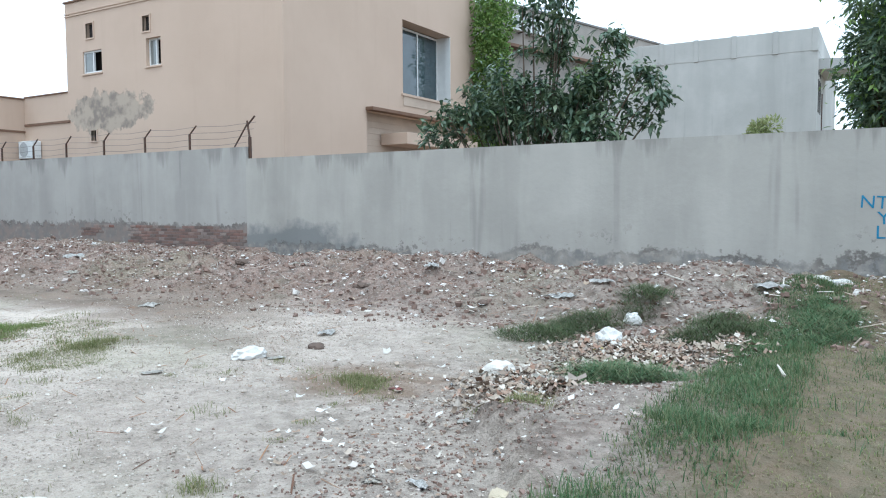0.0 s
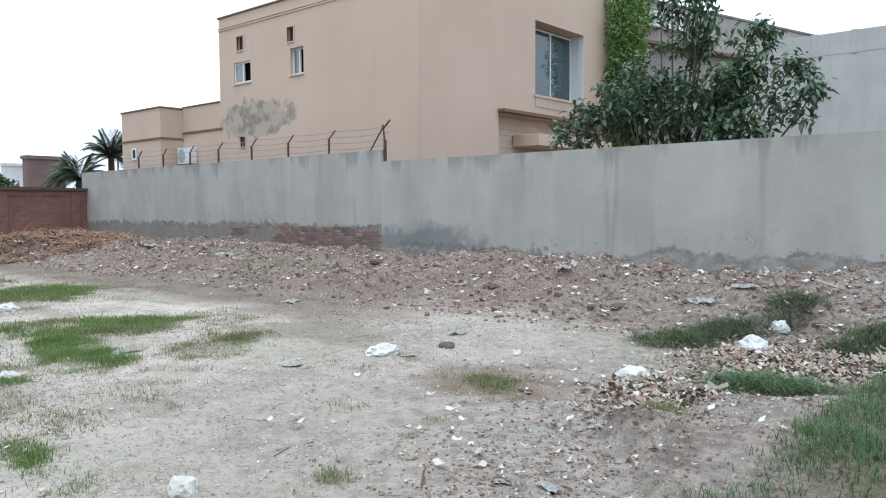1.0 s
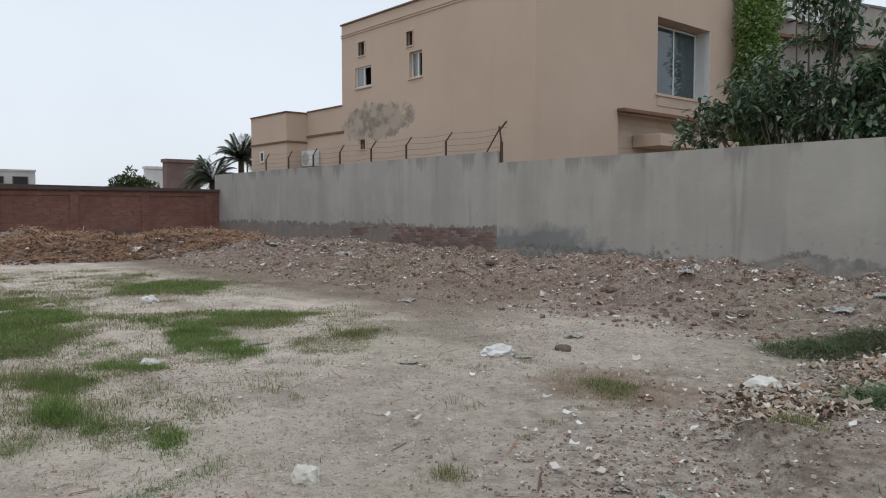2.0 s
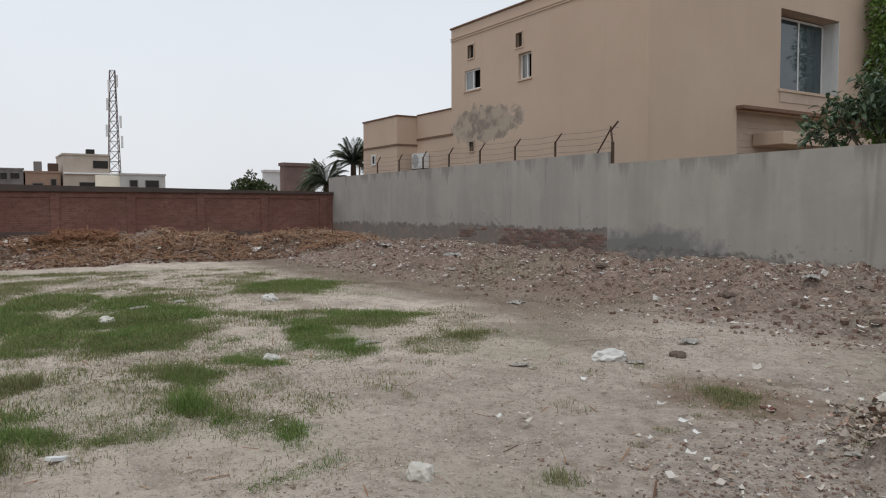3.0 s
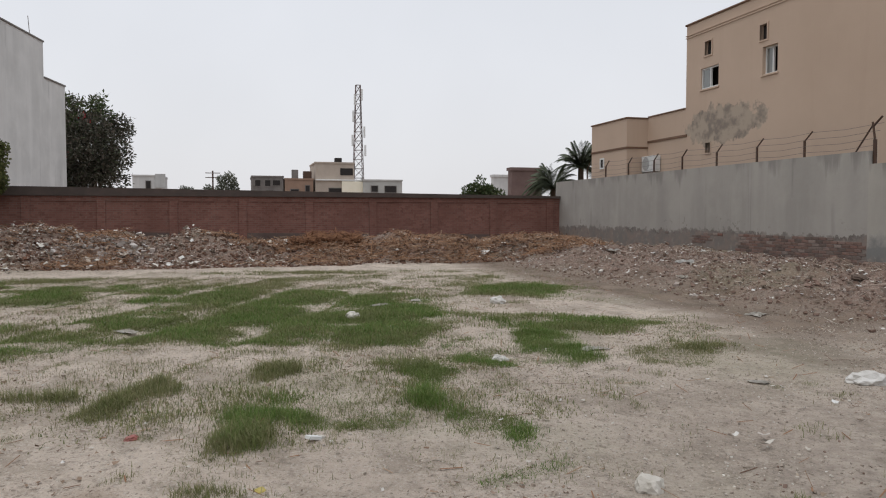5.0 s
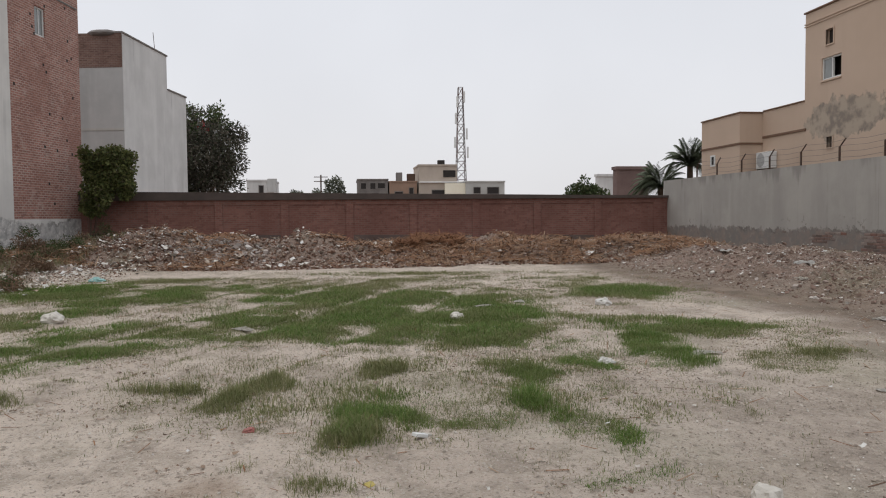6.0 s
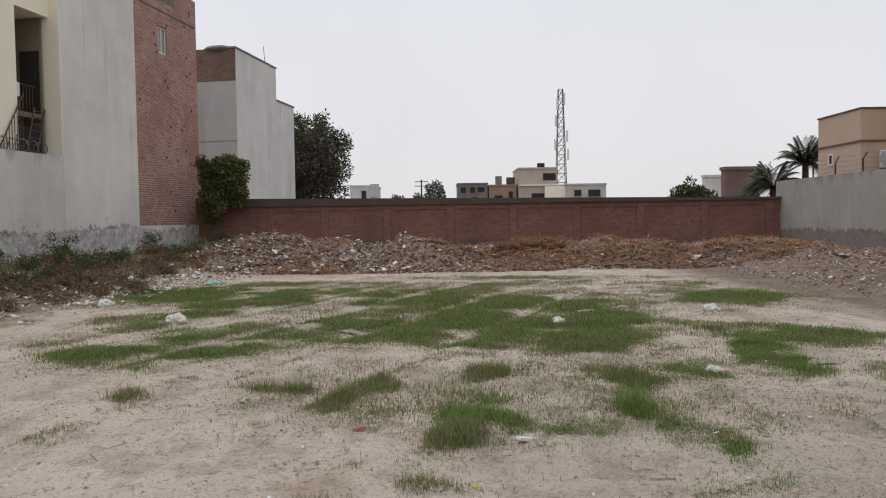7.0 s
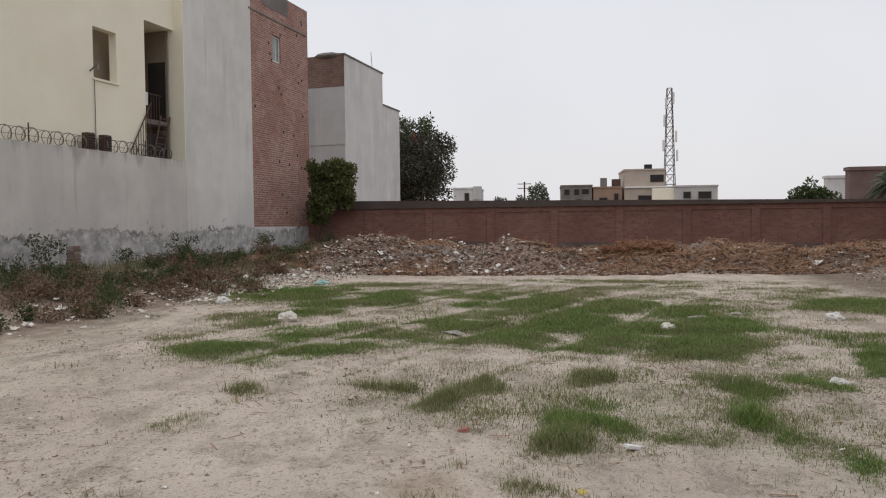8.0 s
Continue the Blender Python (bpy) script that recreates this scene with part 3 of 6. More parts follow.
tagged(wall_right_high, "higher stretch of grey cement-rendered boundary wall", "wall", kind="structure")

PLINTH = plain("soiled_plinth", (0.15, 0.115, 0.10), (0.11, 0.08, 0.07), 1.5, 0.95)
COPE = plain("weathered_coping", (0.105, 0.08, 0.07), (0.075, 0.06, 0.053), 1.5, 0.95)
# ---- red brick boundary wall, rising slightly to its far end ----
BW = pose(-30.72, WY, 0, 0, 0, -91.5)
BTOP = lambda s: 2.40 + 0.0115 * s
wall_brick = finish("wall_brick", slab(0.0, 24.4, -0.1, 0.13, 0.5, 2.2, top=lambda s: BTOP(s) - 0.10), BRICK)
wall_brick.matrix_world = BW
tagged(wall_brick, "red brick boundary wall with piers, plinth and coping", "wall", kind="structure")
part("plinth", slab(0.0, 24.4, -0.14, 0.16, -0.4, 0.8, top=lambda s: 0.70 + 0.0115 * s), PLINTH, wall_brick, "soiled cement plinth")
part("head_band", slab(0.0, 24.4, 0.131, 0.165, 2.1, 2.2, top=lambda s: BTOP(s) - 0.10), BRICK, wall_brick, "projecting brick band below the coping")
part("coping", slab(0.0, 24.4, -0.19, 0.26, 2.305, 2.4, top=BTOP), COPE, wall_brick, "weathered cement coping")
for i in range(9):
    s = 0.45 + 2.62 * i
    part("pier", boxm(s - 0.16, s + 0.16, 0.12, 0.175, 0.4, BTOP(s) - 0.105, bev=0.012), BRICK, wall_brick)

# ---- left side: boundary wall, tall bare building, cream house ----
wall_left = finish("wall_left", slab(-16.0, 6.94, 0.0, 0.23, -0.4, 3.77, holes=()), CEMENT_LEFT)
wall_left.matrix_world = LEFT
tagged(wall_left, "grey rendered boundary wall with peeling white base", "wall", kind="structure")
tall = empty("tall_building", LEFT, label="tall narrow building, grey render and bare red brick", category="building")
part("rendered_wall", slab(6.95, 11.02, 0.0, 9.0, -0.4, 10.9), CEMENT_TALL, tall, "grey cement render")
part("brick_wall", slab(11.02, 15.62, 0.0, 0.4, 1.6, 10.9, holes=[(12.6, 13.27, 8.17, 9.2)]), BRICK_L, tall, "bare red brickwork")
part("plinth", slab(11.02, 15.62, -0.02, 0.38, -0.4, 1.6), CEMENT_TALL, tall)
part("core", boxm(11.04, 15.6, 0.42, 9.0, -0.4, 10.85), BRICK_L, tall)
tw = part("window", slab(12.6, 13.27, 0.06, 0.12, 8.17, 9.2, holes=[(12.66, 12.92, 8.23, 9.14), (12.96, 13.21, 8.23, 9.14)]), WHITE, tall, "small white-framed window")
part("pane", boxm(12.66, 12.92, 0.08, 0.09, 8.23, 9.14), GLASS_GREY, tw)
part("pane", boxm(12.96, 13.21, 0.085, 0.095, 8.23, 9.14), GLASS_GREY, tw)
for k in range(22):
    hu, hv = random.uniform(11.2, 15.4), random.uniform(2.0, 10.4)
    # near-black plug in the solid wall; its colour is the hole's shade
    part("putlog_hole", boxm(hu, hu + 0.1, -0.004, 0.05, hv, hv + 0.1), DARK, tall)
part("string_course", boxm(10.9, 15.5, -0.025, 0.0, 9.78, 9.84), CONCRETE, tall)
part("parapet_patch", boxm(11.9, 13.9, -0.012, 0.0, 10.2, 10.9), CONCRETE, tall)

cream = empty("cream_house", LEFT, label="cream painted house with recessed stair and openings", category="house")
# everything on the cream wall's plane, a hand's depth behind the boundary wall
CY = 0.35
# inner walls: the stair recess's shade is put into this brown
BROWN = plain("brown_with_shade", (0.27, 0.21, 0.16), None, 1.5)
part("wall", slab(-16.0, 8.6, CY, CY + 0.25, -0.4, 11.2, holes=[(3.35, 4.27, 5.84, 7.28), (5.5, 7.2, 3.7, 8.0)]), CREAM, cream)
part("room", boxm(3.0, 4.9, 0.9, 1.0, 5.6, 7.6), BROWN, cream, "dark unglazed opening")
part("window_sill", boxm(3.3, 4.32, CY - 0.05, CY + 0.02, 5.78, 5.84), CREAM, cream)
part("inner_wall", boxm(6.88, 6.94, CY + 0.26, 1.74, 3.2, 8.0), BROWN, cream, "landing wall, its shade put into the brown")
part("inner_door", boxm(6.84, 6.88, 0.66, 1.3, 5.06, 7.0), DARK, cream, "dark doorway")
part("stair_recess", slab(5.4, 8.0, 1.75, 1.85, 3.2, 8.3, holes=[(6.65, 7.5, 5.05, 7.0)]), BROWN, cream, "back landing wall with shade in its brown")
part("side_wall", boxm(5.36, 5.48, CY + 0.26, 1.74, 3.2, 8.3), CREAM, cream)
part("ceiling", boxm(5.4, 8.0, CY + 0.26, 1.84, 8.01, 8.15), CREAM, cream)
part("wall_return", boxm(6.925, 6.948, -0.004, CY + 0.2, 3.78, 10.9), CREAM, cream)
# panel painted near-black for the shade beyond the doorway
part("door", boxm(6.65, 7.5, 1.86, 1.9, 5.05, 7.0), DARK, cream, "near-black panel standing for doorway shade")
part("landing", boxm(5.5, 8.0, 0.62, 1.74, 4.9, 5.05), CONCRETE, cream, "concrete stair landing")
# shade under the landing, painted as a near-black panel
part("under_stair", boxm(5.62, 6.87, 0.66, 0.72, 3.2, 4.6), DARK, cream, "near-black panel standing for shade below the landing")
rail = empty("stair_railing")
rail.parent = cream
for k in range(9):
    u = 4.75 + 0.11 * k
    zt = 4.0 + 0.175 * k
    part("baluster", rod(bmesh.new(), (u, 0.3, 3.7), (u, 0.3, zt), 0.012, 5), STEEL, rail)
part("handrail", rod(bmesh.new(), (4.72, 0.3, 3.9), (5.7, 0.3, 5.5), 0.02, 6), STEEL, rail)
for k in range(8):
    part("baluster", rod(bmesh.new(), (5.6 + 0.13 * k, 0.64, 5.05), (5.6 + 0.13 * k, 0.64, 5.85), 0.012, 5), STEEL, rail)
part("handrail", rod(bmesh.new(), (5.55, 0.64, 5.85), (6.6, 0.64, 5.85), 0.02, 6), STEEL, rail)
ladder = bmesh.new()
for off in (0.0, 0.45):
    rod(ladder, (5.75 + off, 0.32, 3.75), (6.4 + off, 0.5, 5.2), 0.025, 6)
for k in range(7):
    f = k / 6
    rod(ladder, (5.8 + 0.55 * f, 0.33 + 0.16 * f, 3.85 + 1.25 * f), (6.25 + 0.55 * f, 0.33 + 0.16 * f, 3.85 + 1.25 * f), 0.018, 5)
part("ladder", ladder, STEEL, cream, "steel ladder below the landing")
part("hanging_cloth", boxm(5.75, 5.9, 0.57, 0.61, 5.45, 5.86, bev=0.015), WHITE, cream, "white cloth over the railing")
arm = bmesh.new()
rod(arm, (3.22, CY, 6.0), (3.22, 0.05, 6.2), 0.025)
rod(arm, (3.25, 0.1, 6.18), (3.08, -0.05, 5.95), 0.03)
part("wall_spout", arm, CONCRETE, cream, "small pipe spout")
rod_bm = bmesh.new()
rod(rod_bm, (3.35, CY - 0.03, 3.5), (3.35, CY - 0.03, 5.8), 0.012, 5)
part("cable", rod_bm, CONCRETE, cream)


def small_unit(u):
    t = empty("vent_box", LEFT @ pose(u, 0.1, 3.77), label="dark steel vent box standing on the boundary wall", category="vent box", group="vent boxes on the wall")
    part("casing", boxm(-0.14, 0.14, -0.1, 0.12, 0.0, 0.46, bev=0.015), STEEL, t)
    for k in range(5):
        part("slat", boxm(-0.115, 0.115, -0.12, -0.1, 0.06 + 0.075 * k, 0.1 + 0.075 * k), DARK, t)


small_unit(2.83)
small_unit(3.46)

# coiled wire on the left wall
cv = bpy.data.curves.new("razor_wire", "CURVE")
cv.dimensions, cv.bevel_depth, cv.bevel_resolution = "3D", 0.009, 0
sp = cv.splines.new("POLY")
turns, per = 62, 14
sp.points.add(turns * per)
for k in range(turns * per + 1):
    a = 2 * math.pi * k / per
    wob = 0.02 * math.sin(k * 0.37)
    sp.points[k].co = (-6.0 + 12.4 * k / (turns * per) + 0.09 * math.sin(a * 0.5), 0.12 + 0.15 * math.cos(a), 3.96 + (0.175 + wob) * math.sin(a), 1)
cv.materials.append(WIRE)
wire_ob = new("razor_wire", cv)
wire_ob.matrix_world = LEFT
tagged(wire_ob, "coiled razor wire along the top of the wall", "razor wire")
for z in (3.92, 4.1):
    straight = finish("fence_wire", rod(bmesh.new(), (-6.0, 0.12, z), (5.4, 0.12, z + 0.03), 0.006, 4), WIRE)
    straight.matrix_world = LEFT
    tagged(straight, "straight galvanised wire running through the razor coil", "wire", "straight wires on the left wall")
for k in range(6):
    p = finish("fence_post", rod(bmesh.new(), (0, 0, 0), (0, 0, 0.5), 0.018), STEEL)
    p.matrix_world = LEFT @ pose(-5.6 + 2.15 * k, 0.12, 3.76)
    tagged(p, "thin rusty steel post holding the wire coil", "post", "posts on the left wall")

# brick repair showing in the left wall
repair = empty("brick_repair", LEFT @ pose(1.82, -0.03, 0.6), label="patch of bare red bricks in the peeling wall base", category="brick patch")
bm_b = boxm(0, 0.23, 0, 0.05, 0, 0.07, bev=0.006)
first = part("brick", bm_b, random_tint("old_brick", [(0.17, 0.115, 0.097), (0.25, 0.165, 0.138), (0.135, 0.105, 0.092), (0.30, 0.245, 0.215), (0.215, 0.115, 0.093)], 0.95, island=False), repair)
OLD_BRICK = first.data.materials[0]
brick_me = first.data
for k in range(1, 14):
    b = new("brick", brick_me)
    b.parent = repair
    b.matrix_basis = pose(0.24 * (k % 2) + 0.02 * (k // 2 % 2), 0, 0.082 * (k // 2))

# ---- sand-coloured house behind the grey wall ----
HY, HX = 15.62, -14.26
house = empty("sand_house", label="two-storey sand painted house with peeling patch", category="house")
part("side_wall", slab(-24.0, HX, HY, HY + 0.25, -0.2, 8.37, holes=[(-23.11, -22.11, 5.96, 6.69), (-19.92, -19.24, 5.91, 6.77), (-22.88, -22.5, 7.1, 7.58), (-20.04, -19.71, 6.99, 7.46), (-22.77, -22.49, 3.73, 4.08)]), SAND, house)
part("far_wall", boxm(-23.998, -23.75, HY + 0.25, 26.0, -0.2, 8.37), SAND, house)
part("roof_slab", boxm(-23.7, HX - 0.3, HY + 0.26, 26.5, 8.0, 8.2), CONCRETE, house)
fw = slab(HY + 0.25, 26.75, 0, 0.25, -0.2, 9.9, holes=[(21.5, 24.75, 5.35, 7.84), (19.4, 26.0, -0.2, 4.55)])
bmesh.ops.transform(fw, matrix=pose(HX, 0, 0, 0, 0, 90), verts=fw.verts)
part("front_wall", fw, SAND, house)
for z in (7.92, 8.0):
    part("moulding", boxm(-24.03, HX + 0.02, HY - 0.03, HY, z, z + 0.035), SAND, house)
part("coping", boxm(-24.05, HX + 0.03, HY - 0.05, HY + 0.3, 8.37, 8.43, bev=0.01), SAND_DARK, house, "brown coping")
# recess under the ledge
for a in ((HX - 0.5, HX - 0.35, 19.3, 26.1, -0.2, 4.7),):
    clad = part("cladding", boxm(*a), PEACH, house, "peach stone cladding")
    for k in range(11):
        part("tile_course", boxm(HX - 0.345, HX - 0.335, 19.42, 26.0, 2.5 + 0.2 * k, 2.69 + 0.2 * k, bev=0.003), PEACH, clad)
part("ledge", boxm(HX - 0.3, HX + 0.28, 19.35, 26.3, 4.56, 4.67, bev=0.01), SAND_DARK, house, "brown ledge")
part("canopy", boxm(HX - 0.3, HX + 0.75, 20.6, 25.5, 3.55, 3.93, bev=0.01), SAND, house, "projecting canopy box")
part("tile_band", boxm(HX, HX + 0.02, 21.5, 24.75, 4.95, 5.34), PEACH, house)


def sash(parent, u0, u1, z0, z1, y, m=Matrix(), open_part=True, fr=0.055):
    """A two-leaf window: frame, panes and a near-black panel that paints the room's shade."""
    mid = (u0 + u1) / 2
    w = part("window", slab(u0, u1, y, y + 0.06, z0, z1, holes=[(u0 + fr, mid - fr / 2, z0 + fr, z1 - fr), (mid + fr / 2, u1 - fr, z0 + fr, z1 - fr)]), WHITE, parent, "white framed window")
    w.matrix_basis = m
    part("pane", boxm(u0 + fr, mid - fr / 2, y + 0.02, y + 0.03, z0 + fr, z1 - fr), GLASS_GREY if open_part else GLASS, w)
    if not open_part:
        part("pane", boxm(mid + fr / 2, u1 - fr, y + 0.02, y + 0.03, z0 + fr, z1 - fr), GLASS, w)
    part("room", boxm(u0 - 0.1, u1 + 0.1, y + 0.3, y + 0.35, z0 - 0.1, z1 + 0.1), DARK, w, "near-black panel standing for room shade")
    return w


sash(house, -23.11, -22.11, 5.96, 6.69, HY + 0.05)
sash(house, -19.92, -19.24, 5.91, 6.77, HY + 0.12)
for u0, u1, z0, z1 in ((-23.14, -22.08, 5.90, 5.96), (-19.96, -19.2, 5.85, 5.91)):
    part("window_sill", boxm(u0, u1, HY - 0.04, HY + 0.1, z0, z1, bev=0.008), SAND, house)
for u0, u1, z0, z1 in ((-22.88, -22.5, 7.1, 7.58), (-20.04, -19.71, 6.99, 7.46), (-22.77, -22.49, 3.73, 4.08)):
    f = part("vent_opening", slab(u0 - 0.045, u1 + 0.045, HY - 0.03, HY + 0.04, z0 - 0.045, z1 + 0.045, holes=[(u0, u1, z0, z1)]), SAND, house, "small framed vent opening")
    part("grille", boxm(u0, u1, HY + 0.12, HY + 0.14, z0, z1), DARK, f)
for x in (-21.9, -29.2):
    part("drain_spout", boxm(x - 0.35, x + 0.35, HY - 0.9 if x < -25 else HY - 0.2, HY - 0.02, 3.1, 3.2), DARK, house, "dark drain spout")
big = sash(house, 21.9, 24.72, 5.4, 7.8, 0.0, Matrix(), False, 0.07)
big.matrix_basis = pose(HX - 0.55, 0, 0, 0, 0, 90)
for a in ((HX - 0.6, HX - 0.25, 24.75, 24.85, 5.3, 7.9), (HX - 0.6, HX - 0.25, 21.4, 21.5, 5.3, 7.9), (HX - 0.6, HX - 0.25, 21.4, 24.85, 7.84, 7.94), (HX - 0.6, HX + 0.06, 21.4, 24.85, 5.27, 5.35)):
    part("window_reveal", boxm(*a), WHITE if a[2] > 24 else SAND, house)
part("window_lining", boxm(HX - 0.245, HX - 0.004, 24.735, 24.749, 5.36, 7.83), WHITE, house, "white-painted window jamb")
# lower annex at the back
part("annex_wall", boxm(-26.6, -24.001, HY, HY + 3.0, -0.2, 5.42), SAND, house)
part("annex_block", boxm(-29.62, -26.6, 14.7, HY + 3.0, -0.2, 5.37), SAND, house)
part("coping", boxm(-29.66, -26.56, 14.66, HY + 3.0, 5.37, 5.43, bev=0.01), SAND_DARK, house, "brown coping")
part("coping", boxm(-26.55, -24.0, HY - 0.04, HY + 3.0, 5.42, 5.47, bev=0.01), SAND_DARK, house, "brown coping")
part("string_course", boxm(-29.63, -26.57, 14.66, 14.7, 4.2, 4.27), SAND_DARK, house, "brown string course")
part("string_course", boxm(-26.6, -26.56, 14.7, HY, 4.2, 4.27), SAND_DARK, house)
part("string_course", boxm(-26.56, -23.9, HY - 0.035, HY, 4.42, 4.5), SAND_DARK, house)
f = part("vent_opening", slab(-28.8, -28.45, 14.66, 14.71, 3.5, 3.95, holes=[(-28.74, -28.51, 3.56, 3.89)]), WHITE, house)
part("grille", boxm(-28.74, -28.51, 14.69, 14.698, 3.56, 3.89), DARK, f)

GRILLE = plain("grey_grille", (0.45, 0.45, 0.44), None, 20.0, 0.6)
# air conditioner on the annex
def ac_unit(m, group=""):
    t = empty("air_conditioner", m, label="white outdoor air conditioner unit on the house wall", category="air conditioner", group=group)
    part("casing", boxm(-0.45, 0.45, -0.3, 0.0, 0.0, 0.62, bev=0.02), WHITE, t)
    ring = bmesh.new()
    bmesh.ops.create_cone(ring, cap_ends=True, segments=20, radius1=0.25, radius2=0.25, depth=0.02, matrix=pose(-0.12, -0.305, 0.32, 90))
    part("fan_grille", ring, GRILLE, t, "pale grey round fan grille")
    for x in (-0.35, 0.35):
        part("bracket", boxm(x - 0.02, x + 0.02, -0.3, 0.05, -0.04, 0.0), STEEL, t)
    return t


ac_unit(pose(-26.05, HY - 0.02, 3.25))

# building behind the shrub, with two air conditioners high up
rear = empty("rear_house", pose(-13.9, 27.8, 0, 0, 0, 74.2), label="sand coloured rear wing with flat parapet", category="house")
part("wall", boxm(0.0, 13.0, 0.0, 4.0, -0.2, 9.8), plain("weathered_rear_render", (0.36, 0.32, 0.28), (0.29, 0.26, 0.225), 0.9), rear, "weathered grey-beige render")
part("coping", boxm(-0.05, 13.05, -0.06, 4.0, 9.8, 9.9, bev=0.01), CONCRETE, rear)
part("ledge", boxm(0.0, 13.0, -0.5, 0.0, 8.0, 8.12), SAND_DARK, rear)
ac_unit(pose(-13.9, 27.8, 8.75, 0, 0, 74.2) @ pose(1.1, -0.02, 0), "air conditioners on the rear wing")
ac_unit(pose(-13.9, 27.8, 8.75, 0, 0, 74.2) @ pose(2.3, -0.02, 0), "air conditioners on the rear wing")

# pale building at the end of the wall
pale = empty("pale_building", label="pale grey rendered building with parapet piers and curved canopy", category="building")
part("wall", boxm(-9.5, -2.06, 28.0, 38.0, -0.2, 6.6), CEMENT_DUSTY, pale)
part("parapet", boxm(-9.5, -2.05, 27.99, 28.2, 6.6, 7.34, bev=0.01), CEMENT_DUSTY, pale)
part("parapet", boxm(-2.25, -2.05, 28.2, 38.0, 6.6, 7.34, bev=0.01), CEMENT_DUSTY, pale)
for x in (-8.0, -7.2, -5.98, -4.7, -3.36, -2.15):
    part("parapet_pier", boxm(x - 0.09, x + 0.09, 27.965, 28.05, 6.58, 7.36, bev=0.01), CEMENT_DUSTY, pale)
can = bmesh.new()
bmesh.ops.create_cone(can, cap_ends=True, segments=36, radius1=1.5, radius2=1.6, depth=0.34, matrix=pose(-2.3, 30.2, 6.25))
part("canopy", can, CEMENT_WHITE, pale, "curved concrete canopy")
# slits and holes: shade painted as near-black strips on the flat wall
for k in range(3):
    part("slit", boxm(-2.06, -2.045, 28.4 + 0.45 * k, 28.55 + 0.45 * k, 4.6, 5.7), DARK, pale, "narrow wall slit, its shade a near-black strip")
    part("vent_hole", boxm(-2.06, -2.045, 28.4 + 0.45 * k, 28.55 + 0.45 * k, 5.85, 6.0), DARK, pale)
part("door_frame", boxm(-2.06, -2.03, 30.0, 30.2, 3.0, 5.4), STEEL, pale)

# ---- white building beyond the brick wall ----
LA = 170.8
back = empty("white_building", pose(-38.4, -10.7, 0, 0, 0, LA), label="white rendered building with brick parapet and stepped roof", category="building")
part("side_wall", boxm(0.0, 5.4, 0.0, 8.0, -0.2, 10.6), CEMENT_WHITE, back)
part("low_wing", boxm(5.4, 8.2, 0.0, 8.0, -0.2, 8.75), CEMENT_WHITE, back)
# end face gets a greyer sheet than the side, its shade in the tone
part("end_wall", boxm(-0.03, 0.0, 0.02, 8.0, -0.2, 8.95), CEMENT_PALE, back, "end wall sheet with shade in its greyer render")
part("parapet", boxm(-0.04, 0.0, 0.02, 8.0, 8.95, 10.6), brick_mat("parapet_brickwork", (0.21, 0.125, 0.098), (0.14, 0.082, 0.066), (0.24, 0.18, 0.155), 0.7, 0.012, 0.6), back, "bare brick parapet")
part("coping", boxm(-0.08, 5.45, -0.05, 0.3, 10.6, 10.68), CONCRETE, back)
part("coping", boxm(5.45, 8.25, -0.05, 0.3, 8.75, 8.83), CONCRETE, back)
for z in (3.0, 5.9):
    part("floor_line", boxm(-0.05, -0.02, 0.0, 8.0, z, z + 0.12), CEMENT_DUSTY, back)
part("pipe", rod(bmesh.new(), (4.6, 0.3, 10.6), (4.4, 0.3, 11.7), 0.016), STEEL, back, "thin roof pipe")
heap_bm = bmesh.new()
bmesh.ops.create_icosphere(heap_bm, subdivisions=2, radius=0.6, matrix=Matrix.LocRotScale((0.3, 1.0, 10.62), None, (1, 1.4, 0.35)))
part("roof_rubble", heap_bm, CONCRETE, back)


# ---- far houses over the brick wall ----
def far_house(name, x, y0, y1, z1, material, label, windows=(), depth=9.0, extras=()):
    t = empty(name, label=label, category="house", group="far houses")
    part("wall", boxm(x - depth, x, y0, y1, -0.2, z1), material, t)
    part("parapet", boxm(x - depth - 0.1, x + 0.12, y0 - 0.1, y1 + 0.1, z1, z1 + 0.25), material, t)
    for a, b, c, d in windows:
        w = part("window", slab(a, b, 0, 0.1, c, d, holes=[(a + 0.1, b - 0.1, c + 0.1, d - 0.1)]), CONCRETE, t, "dark window")
        w.matrix_basis = pose(x + 0.1, 0, 0, 0, 0, 90)
        part("pane", boxm(a + 0.1, b - 0.1, 0.04, 0.06, c + 0.1, d - 0.1), DARK, w)
    for a, b, c, d, e, g, mt, nm in extras:
        part(nm, boxm(a, b, c, d, e, g, bev=0.03), mt, t)
    return t


far_house("grey_house", -119.8, 2.1, 6.9, 7.35, CONCRETE, "unfinished grey two-storey house with dark openings", [(2.5, 3.5, 5.9, 7.0), (4.0, 5.0, 5.9, 7.0), (5.2, 6.5, 6.0, 7.0), (4.2, 5.4, 4.2, 5.4)])
far_house("brown_house", -119.5, 7.1, 11.5, 7.0, plain("brown_paint", (0.33, 0.22, 0.16), None, 0.5), "brown house with water tanks on the roof", [(10.2, 11.0, 4.8, 6.2), (7.9, 9.3, 4.8, 5.6)], extras=[(-120.5, -119.7, 8.2, 9.2, 7.2, 8.6, CONCRETE, "water_tank"), (-121, -119.9, 10.0, 11.3, 7.2, 8.4, STEEL, "water_tank")])
